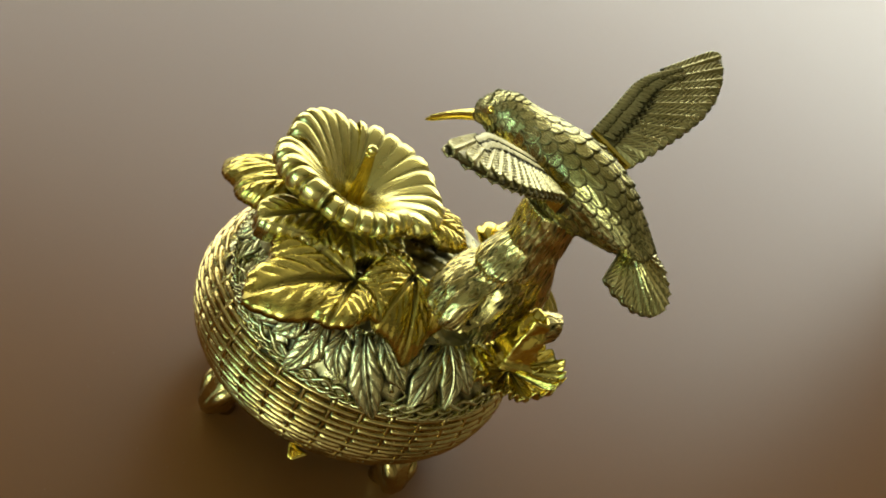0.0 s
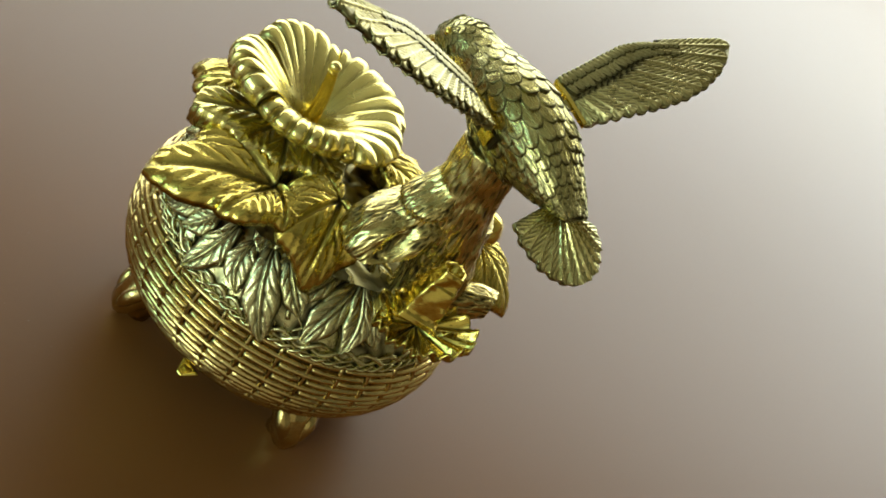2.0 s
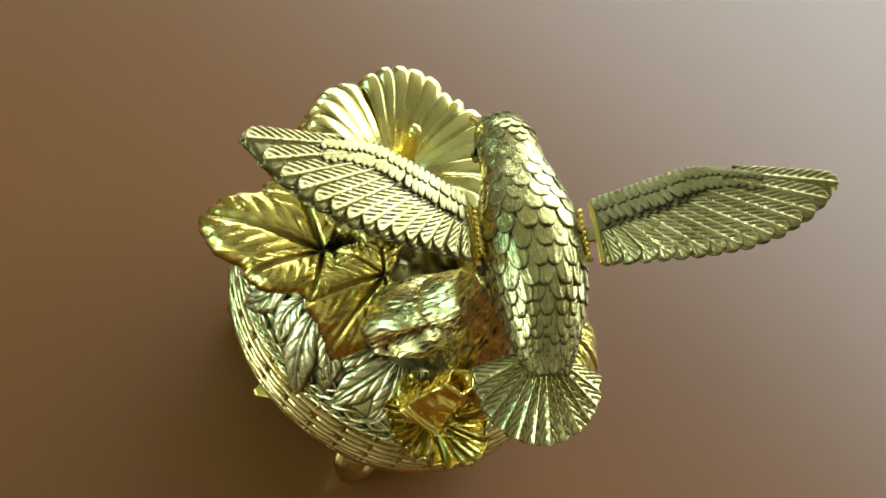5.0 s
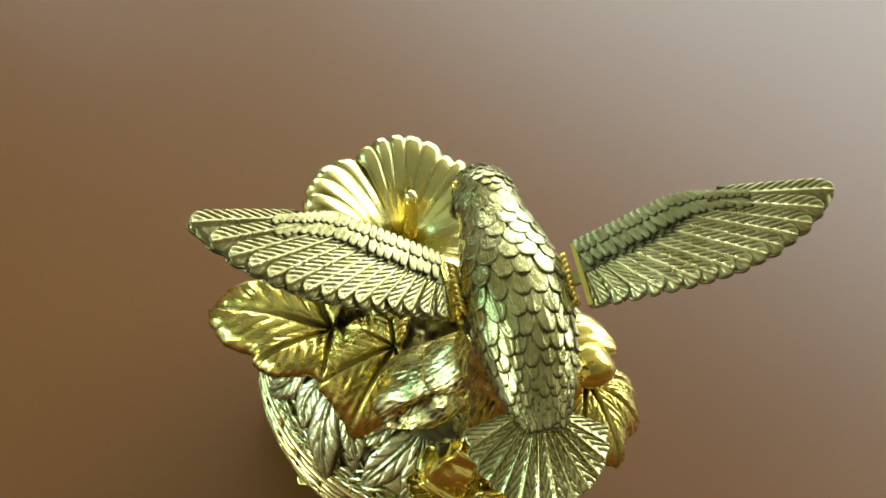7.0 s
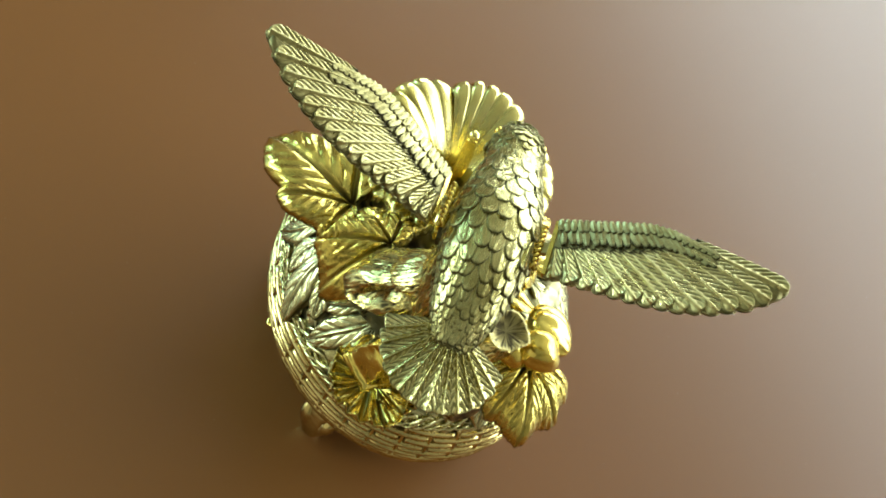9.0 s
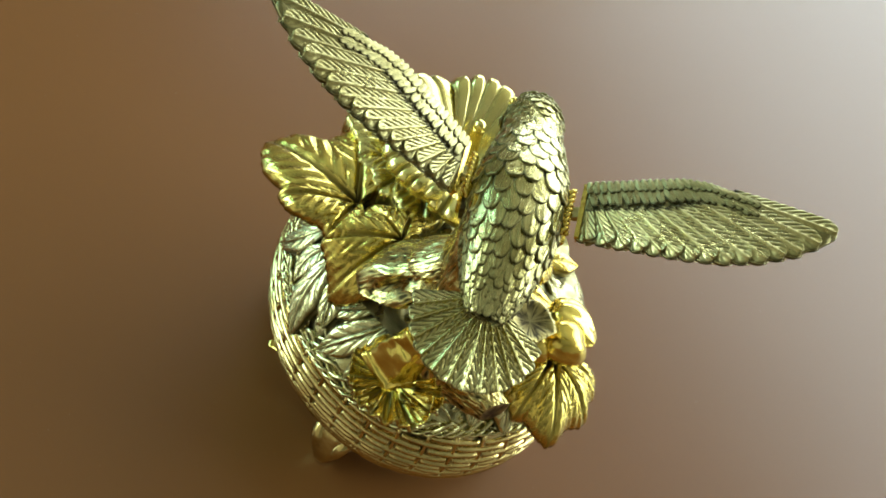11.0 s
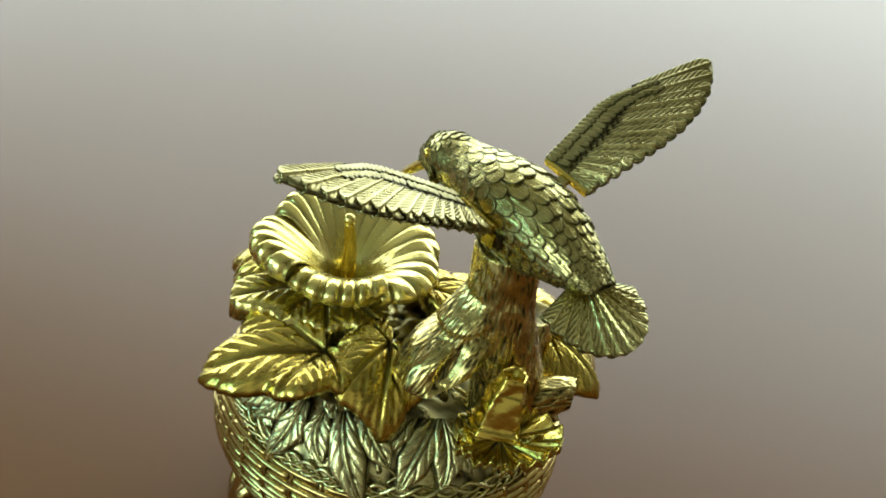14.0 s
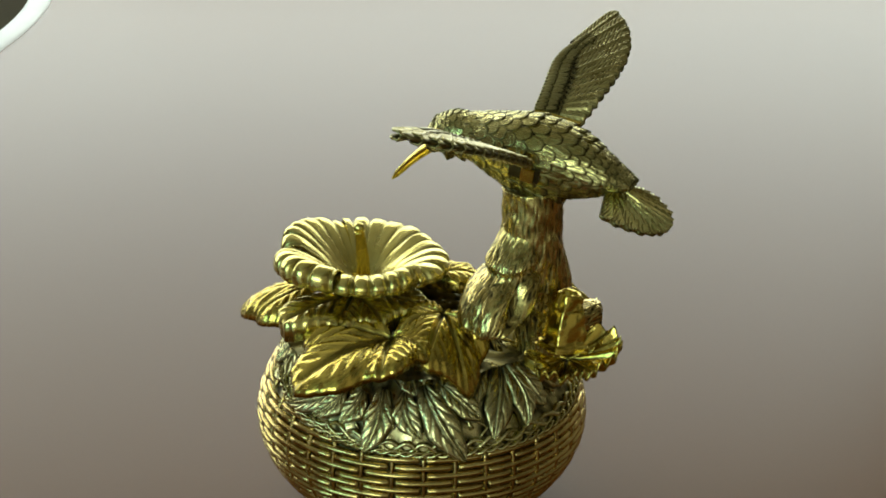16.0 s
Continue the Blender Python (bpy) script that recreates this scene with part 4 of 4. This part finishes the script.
            top.append([hub + way * length * s + side * w * u + nrm * (0.0006 * (1 - u * u) + 0.0007 * math.exp(-(u / 0.14) ** 2) - 0.00045 * min(1.0, (1 - abs(u)) * 5) * min(1.0, (1 - s) * 12) * max(0.0, math.cos(2 * math.pi * (8.5 * s - 2.6 * abs(u)))) ** 3 * (1 - math.exp(-(u / 0.2) ** 2)) - 0.0002 * (k % 2) - 0.0016 * q * q * s) for u in np.linspace(-1, 1, 33)])
        v, f = shell(np.array(top), nrm, 0.0009)
        part("tail_feather", v, f, GOLD_ANTIQUE, ob, wash_shade=wash_shade)
    return ob


def wing(root, out, flap, sweep, label):
    """A hinged wing: covert rows along the leading edge, long ribbed flight feathers behind."""
    h = unit([0.80, -0.58, -0.15])
    n = unit(out - h * (out @ h))
    up = np.cross(h, n)
    up = up if up[2] > 0 else -up
    ax = math.cos(flap) * n + math.sin(flap) * up
    az = -math.sin(flap) * n + math.cos(flap) * up
    ay = -h
    span = 0.0525

    def lead(x):
        s = x / span
        return float(np.interp(s, [0, 0.12, 0.25, 0.40, 0.50, 0.60, 0.8, 0.94, 1], [0.0076, 0.0084, 0.0094, 0.0106, 0.0102, 0.0084, 0.0052, 0.0026, 0.0008])) + sweep * s

    def trail(x):
        s = x / span
        return float(np.interp(s, [0, 0.05, 0.22, 0.44, 0.60, 0.74, 0.86, 0.94, 1], [-0.0074, -0.0080, -0.0087, -0.0097, -0.0096, -0.0082, -0.0056, -0.0030, -0.0006])) + sweep * s

    def place(v):
        v = np.asarray(v)
        v = v + np.column_stack([0 * v[:, 0], 0 * v[:, 0], 0.05 * v[:, 0] - 1.6 * v[:, 0] ** 2 + 0 * v[:, 1]])
        return root + v[:, :1] * ax + v[:, 1:2] * ay + v[:, 2:] * az

    core = []
    for x in np.linspace(0, span * 0.985, 40):
        lo, hi = trail(x) + 0.0003, lead(x)
        core.append([(x, lo + (hi - lo) * u, 0.0004 + 0.0005 * math.sin(math.pi * u)) for u in np.linspace(0, 1, 16)])
    v, f = shell(np.array(core), (0, 0, 1), 0.0008)
    w = part("wing", place(v), f, GOLD_WING, box, label, wash_shade=[0.6] * 640)
    for face in (1, -1):
        # flight feathers
        count = 15
        for k in range(count):
            q = k / (count - 1)
            xr = 0.0012 + 0.0300 * q ** 1.05
            yr = trail(xr) + (lead(xr) - trail(xr)) * float(np.interp(q, [0, 0.6, 0.85, 1], [0.50, 0.58, 0.75, 0.93]))
            xt = 0.0022 + (span - 0.0022) * q ** 0.92
            a, b = np.array([xr, yr]), np.array([xt, trail(xt) + 0.0004 + 0.0012 * max(0.0, (q - 0.9) / 0.1)])
            b = b + (b - a) / np.linalg.norm(b - a) * 0.0003
            way = (b - a) / np.linalg.norm(b - a)
            sid = np.array([-way[1], way[0]])
            length = np.linalg.norm(b - a)
            width = 0.0021 + 0.0004 * q
            top, wash_shade = [], []
            for s in np.linspace(0, 1, 60):
                ww = width * (0.75 + 0.35 * s) * (math.sqrt(max(0, 1 - ((s - 0.85) / 0.15) ** 2 * 0.9)) if s > 0.85 else 1)
                rowv = []
                for u in np.linspace(-1, 1, 23):
                    xy = a + way * length * s + sid * ww * u
                    barb = max(0.0, math.cos(2 * math.pi * (length / 0.0019 * s - 2.2 * abs(u)))) ** 2 * min(1.0, (1 - s) * 9)
                    z = 0.0007 + 0.00012 * (k % 2) + 0.00035 * (1 - u * u) + 0.00045 * math.exp(-(u / 0.16) ** 2) - 0.00042 * barb * (1 - math.exp(-(u / 0.22) ** 2)) * (1 if u > 0 else 0.55)
                    z += 0.00055 * u
                    wash_shade.append(1.1 * barb * (1 - math.exp(-(u / 0.22) ** 2)) * (1 if u > 0 else 0.7) + max(0.0, -u - 0.55) * 2.4 + max(0.0, 0.10 - s) * 12)
                    rowv.append((xy[0], xy[1], face * z))
                top.append(rowv)
            v, f = shell(np.array(top), (0, 0, face), 0.0006)
            part("flight_feather", place(v), f, GOLD_WING, w, wash_shade=wash_shade)
        # coverts
        rng = random.Random(9)
        for r, cnt, reach, inset, size_x, size_y in ((1, 20, 0.034, 0.0026, 0.0064, 0.0021), (2, 25, 0.036, 0.0010, 0.0036, 0.0018)):
            for k in range(cnt):
                x = 0.0010 + reach * (k + 0.5 * (r % 2)) / cnt
                shrink = 1 - 0.35 * max(0.0, x / reach - 0.6)
                y = lead(x) - inset
                pv, pf, pw = plate(size_x * shrink * rng.uniform(0.93, 1.05), size_y, 0.00012, 0.00010, 0.00006, 12, 13)
                lean = 0.22 + 1.0 * x / span + rng.uniform(-0.10, 0.10)
                dx, dy = math.sin(lean), -math.cos(lean)
                loc = np.column_stack([x + pv[:, 0] * dx - pv[:, 1] * dy, y + pv[:, 0] * dy + pv[:, 1] * dx, face * (0.0011 + 0.00018 * r + pv[:, 2] + 0.03 * pv[:, 0])])
                part("covert", place(loc), pf, GOLD_WING, w, wash_shade=[0.12 + 1.2 * q for q in pw])
    # root strip and hinge tab
    blk, bf = shell(np.array([[(x, y, 0.0011) for y in np.linspace(-0.0072, 0.0072, 6)] for x in (-0.0004, 0.0, 0.0006)]), (0, 0, 1), 0.0020)
    part("wing_root", place(blk), bf, GOLD_BRIGHT, w, "bright gold wing root", smooth=False)
    for ply in range(2):
        path = [(-0.0030 + 0.0006 * math.cos(9 * math.pi * q + math.pi * ply), 0.0058 - 0.0116 * q, 0.0006 * math.sin(9 * math.pi * q + math.pi * ply)) for q in np.linspace(0, 1, 90)]
        sv, sf = tube(path, 0.0006, 8)
        part("hinge_spring", place(sv), sf, GOLD_BRIGHT, w, "twisted bright gold hinge spring")
    tab, tf = shell(np.array([[(x, y, 0.0002) for y in (-0.0014, 0.0, 0.0014)] for x in (-0.0075, -0.004, -0.0003)]), (0, 0, 1), 0.0014)
    part("hinge_tab", place(tab), tf, GOLD_WING, w, "gold hinge tab", smooth=False)
    return w


hummingbird = bird()
wing(np.array([0.0178, -0.0349, 0.1317]), -OUT, radians(21), 0.0095, "raised antique gold wing")
wing(np.array([0.0372, -0.0145, 0.1362]), OUT, radians(28), 0.0, "raised antique gold wing")
